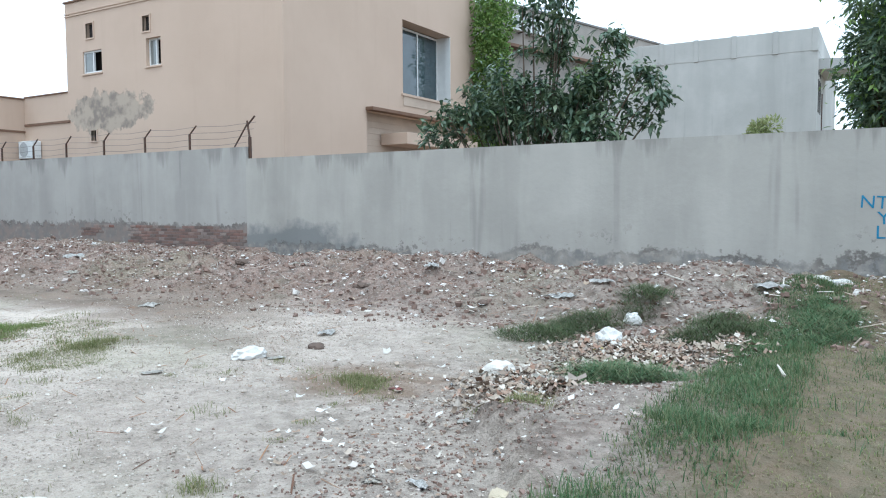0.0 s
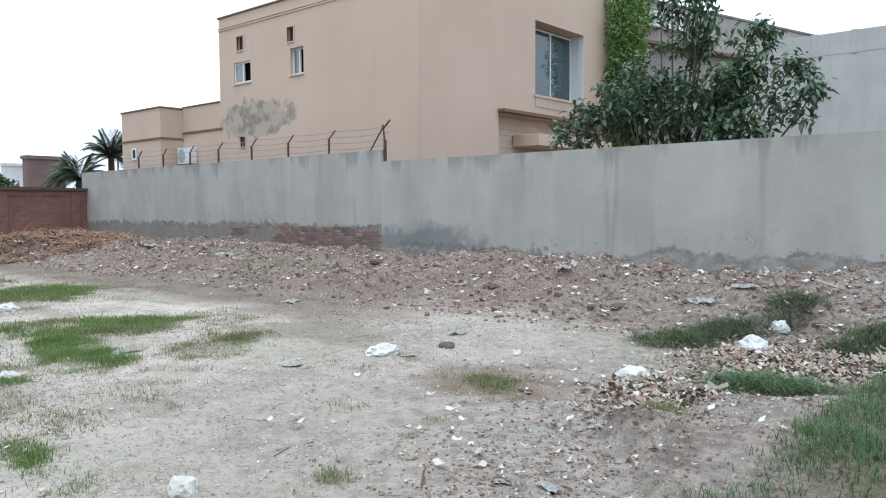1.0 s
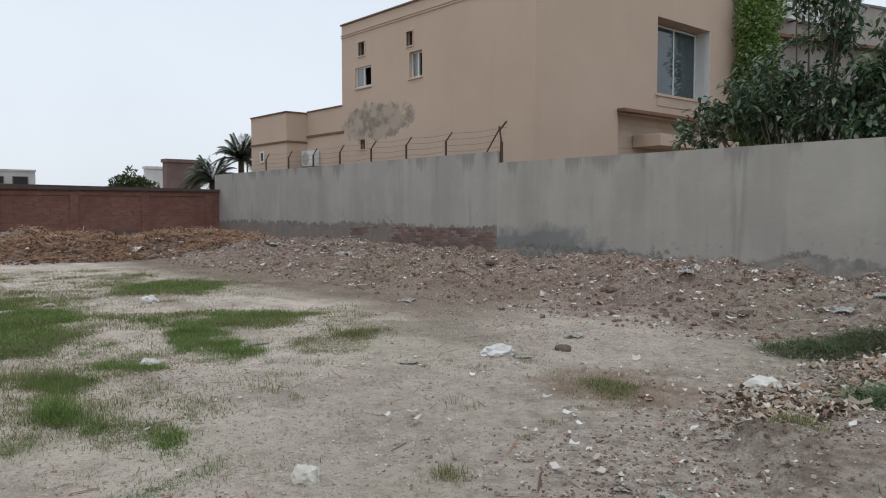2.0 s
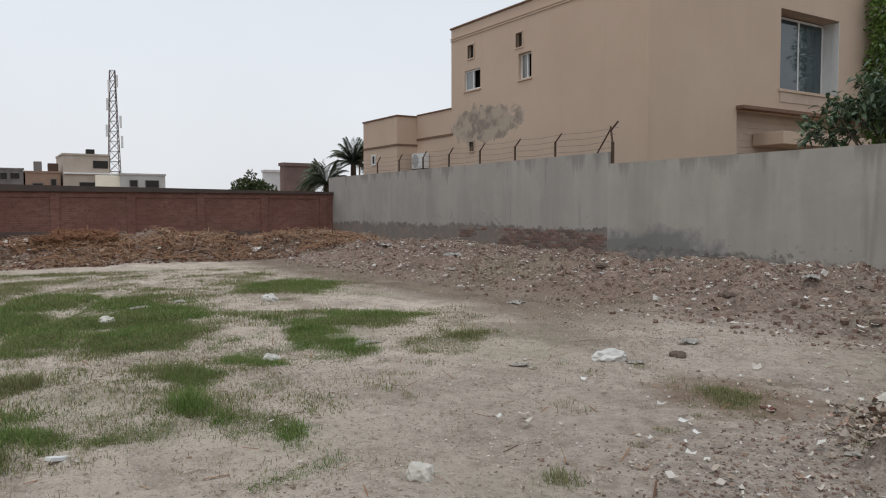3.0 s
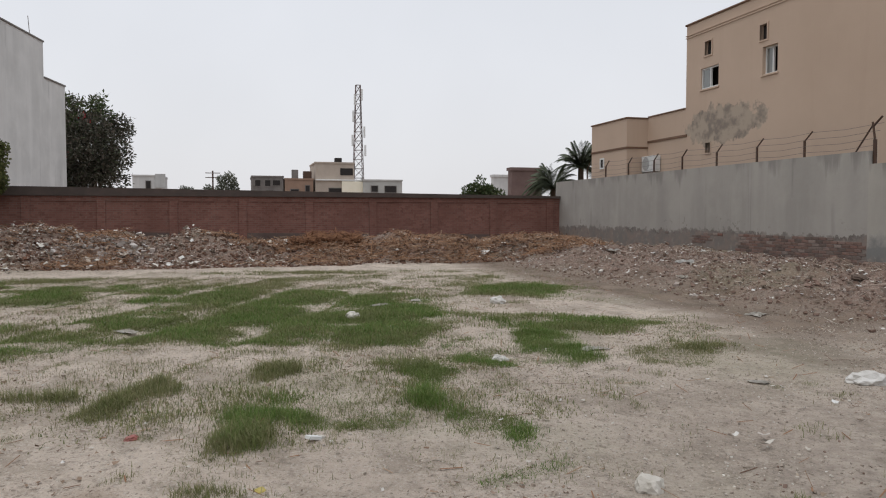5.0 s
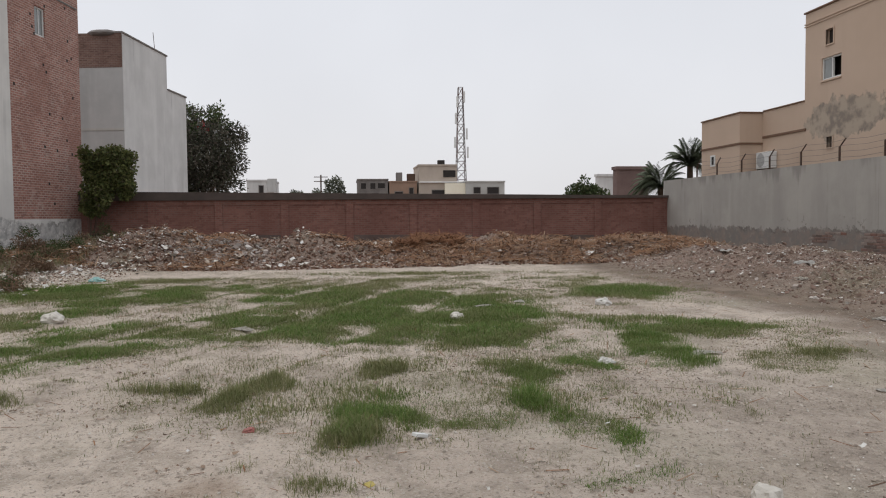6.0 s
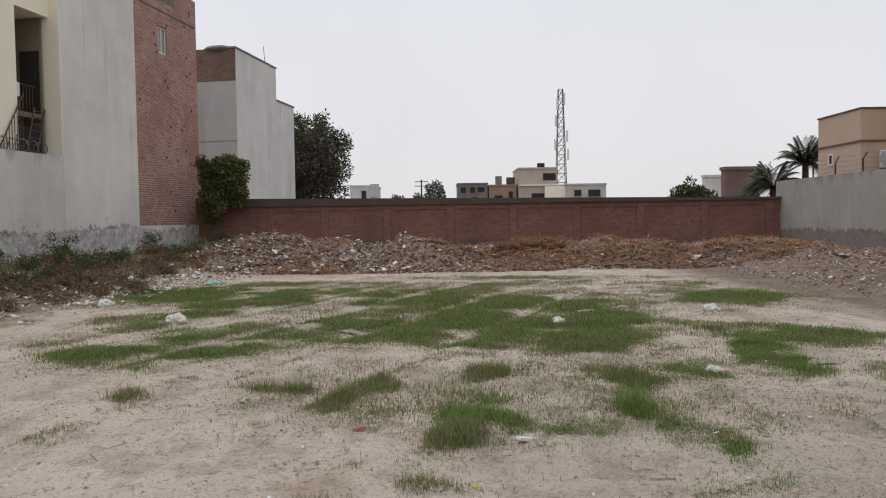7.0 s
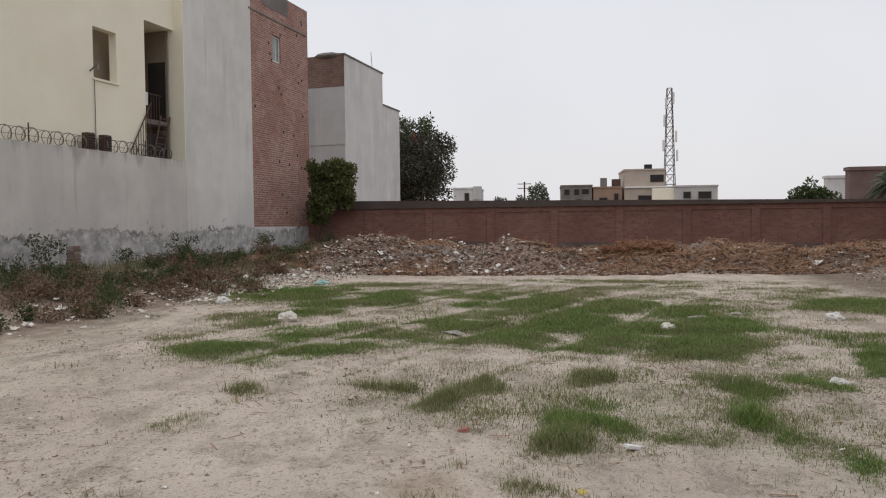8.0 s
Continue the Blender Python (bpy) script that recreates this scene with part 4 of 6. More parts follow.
far_house("beige_house", -119.0, 11.8, 17.9, 9.6, plain("beige_paint", (0.50, 0.425, 0.355), None, 0.4), "beige house with stair tower and roof tank", [(13.8, 16.2, 4.3, 5.8)], extras=[(-119.0, -118.6, 11.8, 24.0, 6.9, 7.1, WHITE, "ledge"), (-119.0, -118.5, 15.9, 20.0, 4.0, 6.8, CREAM, "porch"), (-121, -120.0, 15.0, 16.1, 9.8, 10.6, DARK, "water_tank"), (-119.0, -118.9, 15.7, 17.7, 7.8, 8.9, DARK, "opening")])
far_house("long_house", -118.0, 19.2, 25.5, 6.9, plain("white_house_paint", (0.50, 0.49, 0.46), None, 0.4), "long low white house with arched porch", [(20.4, 21.6, 5.1, 6.2), (22.6, 24.6, 5.0, 6.2)])
far_house("pale_house", -118.9, -15.0, -10.9, 7.2, CEMENT_WHITE, "pale low house with flat roof", [(-13.2, -12.4, 5.2, 6.6)], extras=[(-119, -118.5, -11.8, -10.4, 5.5, 7.6, CEMENT_PALE, "stair_block")])
far_house("brick_block", -56.2, 21.0, 23.6, 5.1, plain("old_brown_brick", (0.19, 0.13, 0.115), (0.15, 0.10, 0.09), 1.2), "plain dark brick block with flat roof", depth=0.8)
far_house("white_shed", -74.0, 25.7, 28.0, 5.5, CEMENT_WHITE, "small white shed with flat roof", depth=0.8)

# lattice mast
MAST = plain("mast_steel", (0.13, 0.115, 0.11), (0.20, 0.13, 0.12), 0.4, 0.6, 0.4)
mast = empty("radio_mast", pose(-122.0, 19.05, 0), label="tall steel lattice radio mast with antennas", category="mast")
H = 22.6


def half(z):
    return 0.62 * (1 - z / H) + 0.36


for sx, sy in ((1, 1), (1, -1), (-1, 1), (-1, -1)):
    part("leg", rod(bmesh.new(), (sx * half(0), sy * half(0), 0), (sx * half(H), sy * half(H), H), 0.065, 5), MAST, mast)
levels = [H * k / 15 for k in range(16)]
for k in range(15):
    z0, z1 = levels[k], levels[k + 1]
    a, b = half(z0), half(z1)
    br = bmesh.new()
    for (x0, y0), (x1, y1) in (((a, -a), (b, b)), ((a, a), (b, -b)), ((-a, -a), (-b, b)), ((a, a), (-b, b)), ((a, -a), (-b, -b))):
        rod(br, (x0, y0, z0), (x1, y1, z1), 0.032, 4)
    for x0, y0, x1, y1 in ((b, -b, b, b), (-b, -b, -b, b), (-b, b, b, b), (-b, -b, b, -b)):
        rod(br, (x0, y0, z1), (x1, y1, z1), 0.032, 4)
    part("brace_bay", br, MAST, mast)
for z, y in ((21.0, 0.55), (20.2, -0.6), (17.5, -0.85), (15.0, 0.95), (13.6, -1.0), (12.0, 1.1)):
    part("antenna", boxm(0.3, 0.6, y - 0.14, y + 0.14, z - 0.9, z + 0.9, bev=0.03), WHITE, mast, "white panel antenna")

# fence arms on the higher stretch of the grey wall
def fence_arm(x, z):
    p = empty("fence_post", pose(x, WY + 0.11, z), label="bent rusty steel fence arm set into the wall", category="fence post", group="fence arms on the wall")
    part("stem", boxm(-0.022, 0.022, -0.022, 0.022, -0.1, 0.42), STEEL, p)
    part("arm", rod(bmesh.new(), (0, 0, 0.41), (0.26, 0, 0.63), 0.02, 5), STEEL, p)


for x in (-28.1, -26.5, -24.75, -23.0, -21.3, -19.5, -17.7, -15.9):
    fence_arm(x, 3.04)
endp = empty("fence_end_post", pose(-13.72, WY + 0.11, 2.74), label="thick rusty end post with diagonal stay", category="fence post")
part("post", boxm(-0.03, 0.03, -0.03, 0.03, -0.02, 0.55), STEEL, endp)
part("arm", rod(bmesh.new(), (-0.06, 0, 0.85), (0.18, 0, 1.05), 0.025, 6), STEEL, endp)
part("upper_post", rod(bmesh.new(), (0.0, 0, 0.5), (-0.08, 0, 0.95), 0.026, 6), STEEL, endp)
part("stay", rod(bmesh.new(), (-0.55, 0, 0.3), (-0.06, 0, 0.9), 0.02, 6), STEEL, endp)
xs = [-28.1, -26.5, -24.75, -23.0, -21.3, -19.5, -17.7, -15.9, -13.75]
for k in range(4):
    c = bpy.data.curves.new("fence_wire", "CURVE")
    c.dimensions, c.bevel_depth, c.bevel_resolution = "3D", 0.005, 0
    sp = c.splines.new("POLY")
    sp.points.add(2 * len(xs) - 2)
    z0, off = 3.16 + 0.16 * k, 0.09 * k
    for i in range(2 * len(xs) - 1):
        x = xs[i // 2] if i % 2 == 0 else (xs[i // 2] + xs[i // 2 + 1]) / 2
        sp.points[i].co = (x + off, WY + 0.1, z0 - 0.04 * (i % 2), 1)
    c.materials.append(WIRE)
    tagged(new("fence_wire", c), "thin slack fence wire strung between steel posts", "wire", "fence wires")

# ---- blue lettering sprayed on the grey wall ----
def lettering(text, x, z, size, tilt=0.0):
    c = bpy.data.curves.new("lettering", "FONT")
    c.body, c.size, c.extrude = text, size, 0.002
    c.materials.append(BLUE_PAINT)
    o = new("lettering", c)
    o.matrix_world = pose(x, WY - 0.004, z, 90, 0, 0) @ pose(0, 0, 0, 0, 0, tilt)
    return tagged(o, "blue spray-painted letters on the grey wall", "graffiti", "sprayed letters")


lettering("NT", -0.36, 1.49, 0.29, -3)
lettering("Y", -0.10, 1.22, 0.3, 4)
lettering("L", -0.13, 1.0, 0.3, 0)

# ---- plants ----
rng = np.random.default_rng(7)


def blades(name, px, py, tall, width, material, per=5, spread=0.05, lean=0.45, label="", flat=0.0, base=None, top_level=True):
    """Tufts of narrow bent blades, two segments each, in one mesh."""
    n = len(px) * per
    x = np.repeat(px, per) + rng.normal(0, spread, n)
    y = np.repeat(py, per) + rng.normal(0, spread, n)
    z = (height(x, y) if base is None else np.repeat(base, per)) - 0.01
    h = np.repeat(tall, per) * rng.uniform(0.5, 1.15, n)
    a = rng.uniform(0, 2 * np.pi, n)
    le = rng.uniform(0.1, 1.0, n) * lean + flat
    w = width * rng.uniform(0.6, 1.3, n)
    dx, dy = np.cos(a), np.sin(a)
    v = np.empty((n, 5, 3))
    for k, (f, ww) in enumerate(((0.0, 1.0), (0.0, -1.0), (0.55, 0.8), (0.55, -0.8), (1.0, 0.0))):
        out = h * le * f**1.6
        v[:, k, 0] = x + dx * out - dy * w * ww * 0.5
        v[:, k, 1] = y + dy * out + dx * w * ww * 0.5
        v[:, k, 2] = z + h * f * np.sqrt(np.maximum(0.05, 1 - (le * f * 0.7) ** 2)) * (1 - flat * 0.6)
    b = np.arange(n)[:, None] * 5
    faces = np.concatenate([b + np.array([0, 1, 3, 2])], 1).tolist() + (b + np.array([2, 3, 4])).tolist()
    ob = mesh_from(name, v.reshape(-1, 3).tolist(), faces, material)
    if top_level:
        tagged(ob, label, "grass", kind="stuff")
    return ob


# green patches: centre x, y, half width across, half width away, turn
MATS = [(-17.3, -4.47, 2.34, 1.8, 79), (-14.0, -4.64, 0.65, 1.1, 81), (-12.19, -5.04, 0.38, 0.6, 81), (-9.39, -3.9, 0.9, 0.9, 83), (-10.41, -2.55, 1.4, 1.0, 82),
        (-15.35, -3.17, 0.44, 1.1, 80), (-11.63, -1.78, 0.85, 0.9, 81), (-12.9, 0.97, 1.95, 2.6, 81), (-11.15, -0.75, 0.76, 1.0, 82),
        (-9.82, 1.9, 0.54, 1.15, 82), (-9.97, 4.61, 1.0, 0.7, 82), (-15.0, 5.8, 1.13, 1.2, 80), (-14.6, -0.9, 0.9, 1.6, 70), (-12.3, 2.2, 0.9, 1.4, 80)]
THIN_MATS = [(-17.7, -0.48, 1.57, 0.9, 79), (-18.2, 5.06, 1.3, 0.8, 78), (-17.9, 0.89, 2.0, 2.2, 60), (-10.48, -0.06, 0.56, 0.74, 61), (-8.8, 1.02, 0.57, 1.0, 83),
             (-12.49, -5.74, 0.44, 0.6, 81), (-10.48, -5.72, 0.35, 0.5, 94), (-20.5, 2.5, 3.2, 0.5, 82), (-19.5, -3.5, 2.2, 0.6, 80), (-12.6, 4.4, 0.6, 0.5, 80), (-8.2, -1.35, 0.63, 0.24, 83), (-6.6, 1.9, 0.9, 1.3, 83), (-6.7, -1.0, 1.0, 0.9, 83), (-5.9, 0.5, 0.9, 0.8, 84)]
TUFTS = [(-8.08, 2.59, 0.36, 0.72, 83), (-8.54, 3.56, 0.34, 0.9, 82), (-7.25, 1.65, 0.32, 0.55, 83), (-6.16, 1.42, 0.15, 0.3, 84), (-6.55, 2.2, 0.2, 0.38, 83), (-5.45, 1.59, 0.2, 0.36, 84),
         (-5.14, 1.8, 0.13, 0.45, 84), (-4.25, 1.64, 0.32, 0.15, 84), (-6.12, 0.25, 0.44, 0.5, 84), (-5.6, -0.06, 0.18, 0.5, 84), (-5.59, 0.85, 0.33, 0.25, 84)]
OLIVE = [(-7.65, 4.62, 0.45, 0.6, 83), (-7.69, 5.29, 0.18, 0.4, 29), (-4.39, -0.17, 0.21, 0.12, 84), (-7.58, 0.2, 0.18, 0.4, 83), (-6.86, -3.16, 0.13, 0.15, 83), (-7.27, -0.97, 0.25, 0.7, 83),
         (-6.44, -1.22, 0.27, 0.28, 84), (-5.42, -0.16, 0.18, 0.3, 61), (-3.97, 5.26, 0.17, 0.3, 29), (-2.28, 4.85, 0.2, 0.34, 29), (-3.27, 2.84, 0.1, 0.08, 30), (-7.0, -1.63, 0.5, 0.16, 83)]


def patch_points(patches, density, ragged=0.5, seed=70, fade=0.16):
    """Points in uneven patches: each ellipse is broken up by noise at two sizes and thins out at its rim."""
    xs, ys = [], []
    for cx, cy, a, b, ang in patches:
        n = int(density * a * b * 4 * 2.0)
        u, v = rng.uniform(-1.42, 1.42, n), rng.uniform(-1.42, 1.42, n)
        c, q = math.cos(radians(ang)), math.sin(radians(ang))
        x, y = cx + a * u * c - b * v * q, cy + a * u * q + b * v * c
        k = min(2.2, 0.9 / math.sqrt(a * b))
        field = 1.06 - np.hypot(u, v) + ragged * (1.3 * fbm(x, y, k, 4, seed) + 0.7 * fbm(x, y, 2.6, 3, seed + 5))
        keep = field + fade * rng.normal(0, 1, n) > 0.05
        # tussocks: closed in the middle, broken into clumps towards the rim
        keep &= 1.5 * fbm(x, y, 3.2, 3, seed + 9) + 0.22 * rng.normal(0, 1, n) > -0.06 - 1.3 * field
        keep &= rng.uniform(0, 1, n) > 0.75 * ruts(x, y)
        xs.append(x[keep])
        ys.append(y[keep])
    return np.concatenate(xs), np.concatenate(ys)


def uneven(x, y, lo, hi):
    """Blade heights that swell and fall from stand to stand."""
    return rng.uniform(lo, hi, len(x)) * np.clip(0.85 + 1.6 * fbm(x, y, 1.3, 3, 310), 0.3, 1.5)


px, py = patch_points(MATS, 1100, 0.72, 70, 0.28)
blades("grass_patches", px, py, uneven(px, py, 0.03, 0.09), 0.009, GRASS, 6, 0.08, 1.8, "short green grass growing in uneven mats on dust")
px, py = patch_points(THIN_MATS + [(x, y, a * 1.3 + 0.2, b * 1.25 + 0.2, t) for x, y, a, b, t in MATS], 330, 1.0, 74, 0.4)
blades("thin_grass", px, py, uneven(px, py, 0.03, 0.08), 0.008, GRASS_OLIVE, 5, 0.08, 1.5, "thin worn grass between the denser mats")
px, py = patch_points(TUFTS, 2100, 0.75, 78, 0.30)
blades("grass_tufts", px, py, uneven(px, py, 0.04, 0.13), 0.005, GRASS, 7, 0.045, 1.3, "standing green grass tufts among bare trodden soil")
px, py = patch_points(OLIVE, 1500, 0.8, 82, 0.28)
blades("olive_tufts", px, py, uneven(px, py, 0.05, 0.12), 0.005, GRASS_OLIVE, 6, 0.04, 1.1, "sparse olive grass tufts on the dust")
px, py = patch_points([(x, y, a * 1.35 + 0.1, b * 1.3 + 0.1, t) for x, y, a, b, t in MATS + THIN_MATS + TUFTS + OLIVE], 90, 1.2, 90, 0.4)
blades("dry_grass", px, py, rng.uniform(0.02, 0.08, len(px)), 0.005, GRASS_DRY, 5, 0.06, 1.5, "withered olive grass fringe round the green patches")
n = 900
px, py = rng.uniform(-23, -1.6, n), rng.uniform(-8, 8.2, n)
keep = fbm(px, py, 0.45, 3, 120) > 0.16
px, py = px[keep], py[keep]
blades("sprigs", px, py, rng.uniform(0.02, 0.08, len(px)), 0.005, GRASS_DRY, 4, 0.04, 0.9, "scattered dry sprigs standing in the dust")
# small rounded clumps standing singly
g = np.random.default_rng(44)
cx, cy = g.uniform(-17, -3.4, 300), g.uniform(-3.5, 6.4, 300)
keep = fbm(cx, cy, 0.4, 3, 175) > 0.05
cx, cy = cx[keep], cy[keep]
cr = g.uniform(0.03, 0.12, len(cx))
px, py = np.repeat(cx, 22) + g.normal(0, 1, 22 * len(cx)) * np.repeat(cr, 22), np.repeat(cy, 22) + g.normal(0, 1, 22 * len(cx)) * np.repeat(cr, 22)
blades("grass_clumps", px, py, np.repeat(cr, 22) * 0.5 + 0.02, 0.004, GRASS_OLIVE, 4, 0.02, 1.3, "small olive clumps of grass on the dust")
# verge beside the road
n = 23000
px, py = rng.uniform(-1.75, 0.9, n), rng.uniform(-2.0, 13.0, n)
edge = -1.40 + 0.30 * fbm(py, py * 0, 0.7, 3, 61)
bare = 0.9 * fbm(px * 1.6, py, 0.8, 3, 131) + rng.normal(0, 0.2, n) - 1.25 * step01(-0.85, -0.5, px - 0.02 * py)
keep = (px > edge + 0.04) & (bare > -0.52)
px, py = px[keep], py[keep]
blades("verge_grass", px, py, rng.uniform(0.04, 0.12, len(px)) * np.clip(1 + 0.8 * fbm(px, py, 1.5, 3, 320), 0.5, 1.6), 0.006, VERGE_GRASS, 8, 0.07, 1.2, "lush green verge grass along the road edge")
n = 11000
px, py = rng.uniform(-1.3, 1.0, n), rng.uniform(-2.0, 13.0, n)
blades("verge_dry_grass", px, py, rng.uniform(0.015, 0.045, len(px)), 0.006, GRASS_OLIVE, 6, 0.05, 1.3, "short worn brown grass on the verge path")


def grass_pile(cx, cy, a, b, top, n, material, label):
    """A loose heap of cut blades."""
    r, t = np.sqrt(rng.uniform(0, 1, n)), rng.uniform(0, 2 * np.pi, n)
    x, y = cx + a * r * np.cos(t), cy + b * r * np.sin(t)
    keep = fbm(x, y, 2.2, 3, 340) + 0.1 * rng.normal(0, 1, n) > 0.55 * r - 0.42
    x, y, r = x[keep], y[keep], r[keep]
    base = height(x, y) + top * (1 - r * r) * rng.uniform(0.2, 1, len(x))
    ob = blades("cut_grass_pile", x, y, rng.uniform(0.10, 0.30, len(x)), 0.007, material, 5, 0.05, 1.2, flat=0.7, base=base, top_level=False)
    return tagged(ob, label, "grass pile", kind="stuff")


grass_pile(-1.92, 6.45, 0.62, 0.42, 0.16, 700, VERGE_GRASS, "heap of freshly cut green grass on the bank")
grass_pile(-1.6, 9.0, 0.55, 0.7, 0.16, 700, LEAF_WEED, "heap of wilted weeds lying on the bank")
grass_pile(-0.68, 9.5, 0.5, 1.25, 0.2, 1300, VERGE_GRASS, "thick mound of green grass by the wall")
grass_pile(-3.55, 8.2, 0.5, 0.45, 0.12, 340, LEAF_WEED, "wilted dark weeds thrown on the mound")
grass_pile(-3.15, 9.0, 0.45, 0.5, 0.14, 340, LEAF_WEED, "wilted dark weeds thrown on the mound")
grass_pile(-2.85, 10.1, 0.4, 0.75, 0.2, 420, LEAF_WEED, "wilted dark weeds thrown on the mound")


def leaf_cloud(name, centres, radii, n, size, material, parent, droop=0.4, slim=0.35, shell=0.55, label=""):
    """Many folded leaves in clumps round the given centres."""
    c = np.asarray(centres, float)
    r = np.asarray(radii, float)
    pick = rng.choice(len(c), n, p=(r**2 / (r**2).sum()))
    d = rng.normal(0, 1, (n, 3))
    d /= np.linalg.norm(d, axis=1)[:, None]
    p = c[pick] + d * (r[pick] * (shell + (1 - shell) * rng.uniform(0, 1, n) ** 0.5) * rng.uniform(0.75, 1.1, n))[:, None]
    out = d + rng.normal(0, 0.6, (n, 3))
    out[:, 2] -= droop
    out /= np.linalg.norm(out, axis=1)[:, None]
    side = np.cross(out, rng.normal(0, 1, (n, 3)))
    side /= np.linalg.norm(side, axis=1)[:, None] + 1e-9
    nor = np.cross(out, side)
    L = size * rng.uniform(0.6, 1.25, n)[:, None]
    v = np.stack([p, p + out * L * 0.5 + side * L * slim * 0.5 + nor * L * 0.05, p + out * L, p + out * L * 0.5 - side * L * slim * 0.5 + nor * L * 0.05], 1)
    b = np.arange(n)[:, None] * 4
    faces = (b + np.array([0, 1, 2])).tolist() + (b + np.array([0, 2, 3])).tolist()
    return mesh_from(name, v.reshape(-1, 3).tolist(), faces, material, parent, label)


def limbs(name, root, ends, r0, parent, material=None):
    bm = bmesh.new()
    for e in ends:
        e = Vector(e)
        r = Vector(root)
        m1 = r.lerp(e, 0.4) + Vector((0.12 * math.sin(e.x * 5), 0.12 * math.cos(e.y * 7), 0.12))
        rod(bm, r, m1, r0, 7, r0 * 0.65)
        rod(bm, m1, e, r0 * 0.65, 6, r0 * 0.2)
    ob = part(name, bm, material or BARK, parent)
    return tagged(ob, kind="stuff") if name == "stalk" else ob


def clumps(centre, spread, n, seed, lo=0.28, hi=0.55):
    g = np.random.default_rng(seed)
    d = g.normal(0, 1, (n, 3))
    d /= np.linalg.norm(d, axis=1)[:, None]
    c = np.asarray(centre) + d * np.asarray(spread) * g.uniform(0.25, 1.0, (n, 1)) ** 0.6
    return c, g.uniform(lo, hi, n)


def whorls(name, tips, per, size, material, parent, droop=0.5, slim=0.32, label="", reach=0.0):
    """Whorls of long bent leaves round shoot tips."""
    tips = np.asarray(tips, float)
    n = len(tips) * per
    p = np.repeat(tips, per, 0) + rng.normal(0, 0.06 + reach, (n, 3))
    a = rng.uniform(0, 2 * np.pi, n)
    up = rng.normal(0.05, 0.5, n) - droop * 0.4
    d = np.stack([np.cos(a) * np.cos(up), np.sin(a) * np.cos(up), np.sin(up)], 1)
    side = np.stack([-np.sin(a), np.cos(a), rng.normal(0, 0.35, n)], 1)
    L = (size * rng.uniform(0.6, 1.2, n))[:, None]
    mid = p + d * L * 0.5
    end = p + d * L + np.array([0, 0, -1.0]) * L * droop * rng.uniform(0.3, 1.0, n)[:, None]
    v = np.stack([p, mid + side * L * slim * 0.5, end, mid - side * L * slim * 0.5], 1)
    b = np.arange(n)[:, None] * 4
    faces = (b + np.array([0, 1, 3])).tolist() + (b + np.array([1, 2, 3])).tolist()
    return mesh_from(name, v.reshape(-1, 3).tolist(), faces, material, parent, label)


# shrub tree leaning over the grey wall
shrub = empty("shrub_tree", pose(-6.45, 14.75, 0), label="leafy dark green shrub tree leaning over the wall", category="tree")
masses = [((-2.05, -0.35, 3.25), (0.65, 0.4, 0.6), 26), ((-1.0, 0.0, 3.75), (0.95, 0.6, 0.95), 62), ((0.3, 0, 3.5), (1.2, 0.7, 0.85), 72), ((0.3, 0.1, 5.2), (0.85, 0.5, 1.1), 42),
          ((1.5, 0.1, 4.5), (0.45, 0.35, 0.75), 24), ((2.3, -0.2, 3.7), (0.55, 0.4, 0.75), 30), ((1.4, -0.35, 3.0), (0.8, 0.4, 0.4), 30), ((1.2, 0.1, 3.8), (0.6, 0.5, 0.6), 34)]
tips = np.concatenate([clumps(c, sp, k, 11 + i)[0] for i, (c, sp, k) in enumerate(masses)])
whorls("crown", tips, 17, 0.21, LEAF, shrub, 0.45, 0.4, "", 0.03)
inner = np.concatenate([clumps((c[0], c[1] + 0.25, c[2] - 0.1), (sp[0] * 0.7, sp[1], sp[2] * 0.75), k // 2, 31 + i)[0] for i, (c, sp, k) in enumerate(masses[1:4])])
whorls("inner_foliage", inner, 16, 0.2, LEAF, shrub, 0.7, 0.35, "shaded inner leaves", 0.1)
whorls("young_leaves", np.concatenate([clumps((1.25, 0.4, 4.1), (0.4, 0.3, 0.7), 14, 25)[0], clumps((-1.1, 0.3, 3.2), (0.5, 0.3, 0.5), 8, 26)[0]]), 18, 0.2, LEAF_LIGHT, shrub, 0.5, 0.3, "yellow-green young leaves", 0.08)
limbs("trunk", (0, 0, 0), [tuple(p) for p in tips[::6]], 0.045, shrub)

# creeper on the corner of the house front
creeper = empty("creeper", pose(HX + 0.6, 26.9, 0), label="bright green creeper climbing the house corner", category="climbing plant")
cc = np.array([(0.2 * math.sin(k * 1.7), 0.35 * math.cos(k * 2.3), 3.4 + 0.33 * k) for k in range(20)])
leaf_cloud("foliage", cc, [0.5 + 0.35 * math.sin(k * 0.9) ** 2 for k in range(20)], 11000, 0.17, LEAF_LIGHT, creeper, 0.5, 0.5, 0.4)
part("stem", rod(bmesh.new(), (0, 0, 0), (0, 0, 9.0), 0.05, 6, 0.02), BARK, creeper)

# tall tree beside the pale building
tree = empty("broadleaf_tree", pose(0.75, 20.0, 0), label="tall dense broadleaf tree with glossy long leaves", category="tree")
cs, rs = clumps((0.15, 0, 5.0), (1.75, 1.4, 2.9), 120, 21, 0.35, 0.6)
low_c, low_r = clumps((-0.25, -0.2, 3.4), (1.25, 0.9, 1.2), 40, 22, 0.3, 0.5)
cs, rs = np.concatenate([cs, low_c]), np.concatenate([rs, low_r])
leaf_cloud("crown", cs, rs, 22000, 0.22, LEAF, tree, 0.5, 0.3, 0.35)
whorls("outer_leaves", cs + np.random.default_rng(3).normal(0, 0.22, cs.shape), 40, 0.24, LEAF_LIGHT, tree, 0.5, 0.26, "lighter drooping outer leaves", 0.2)
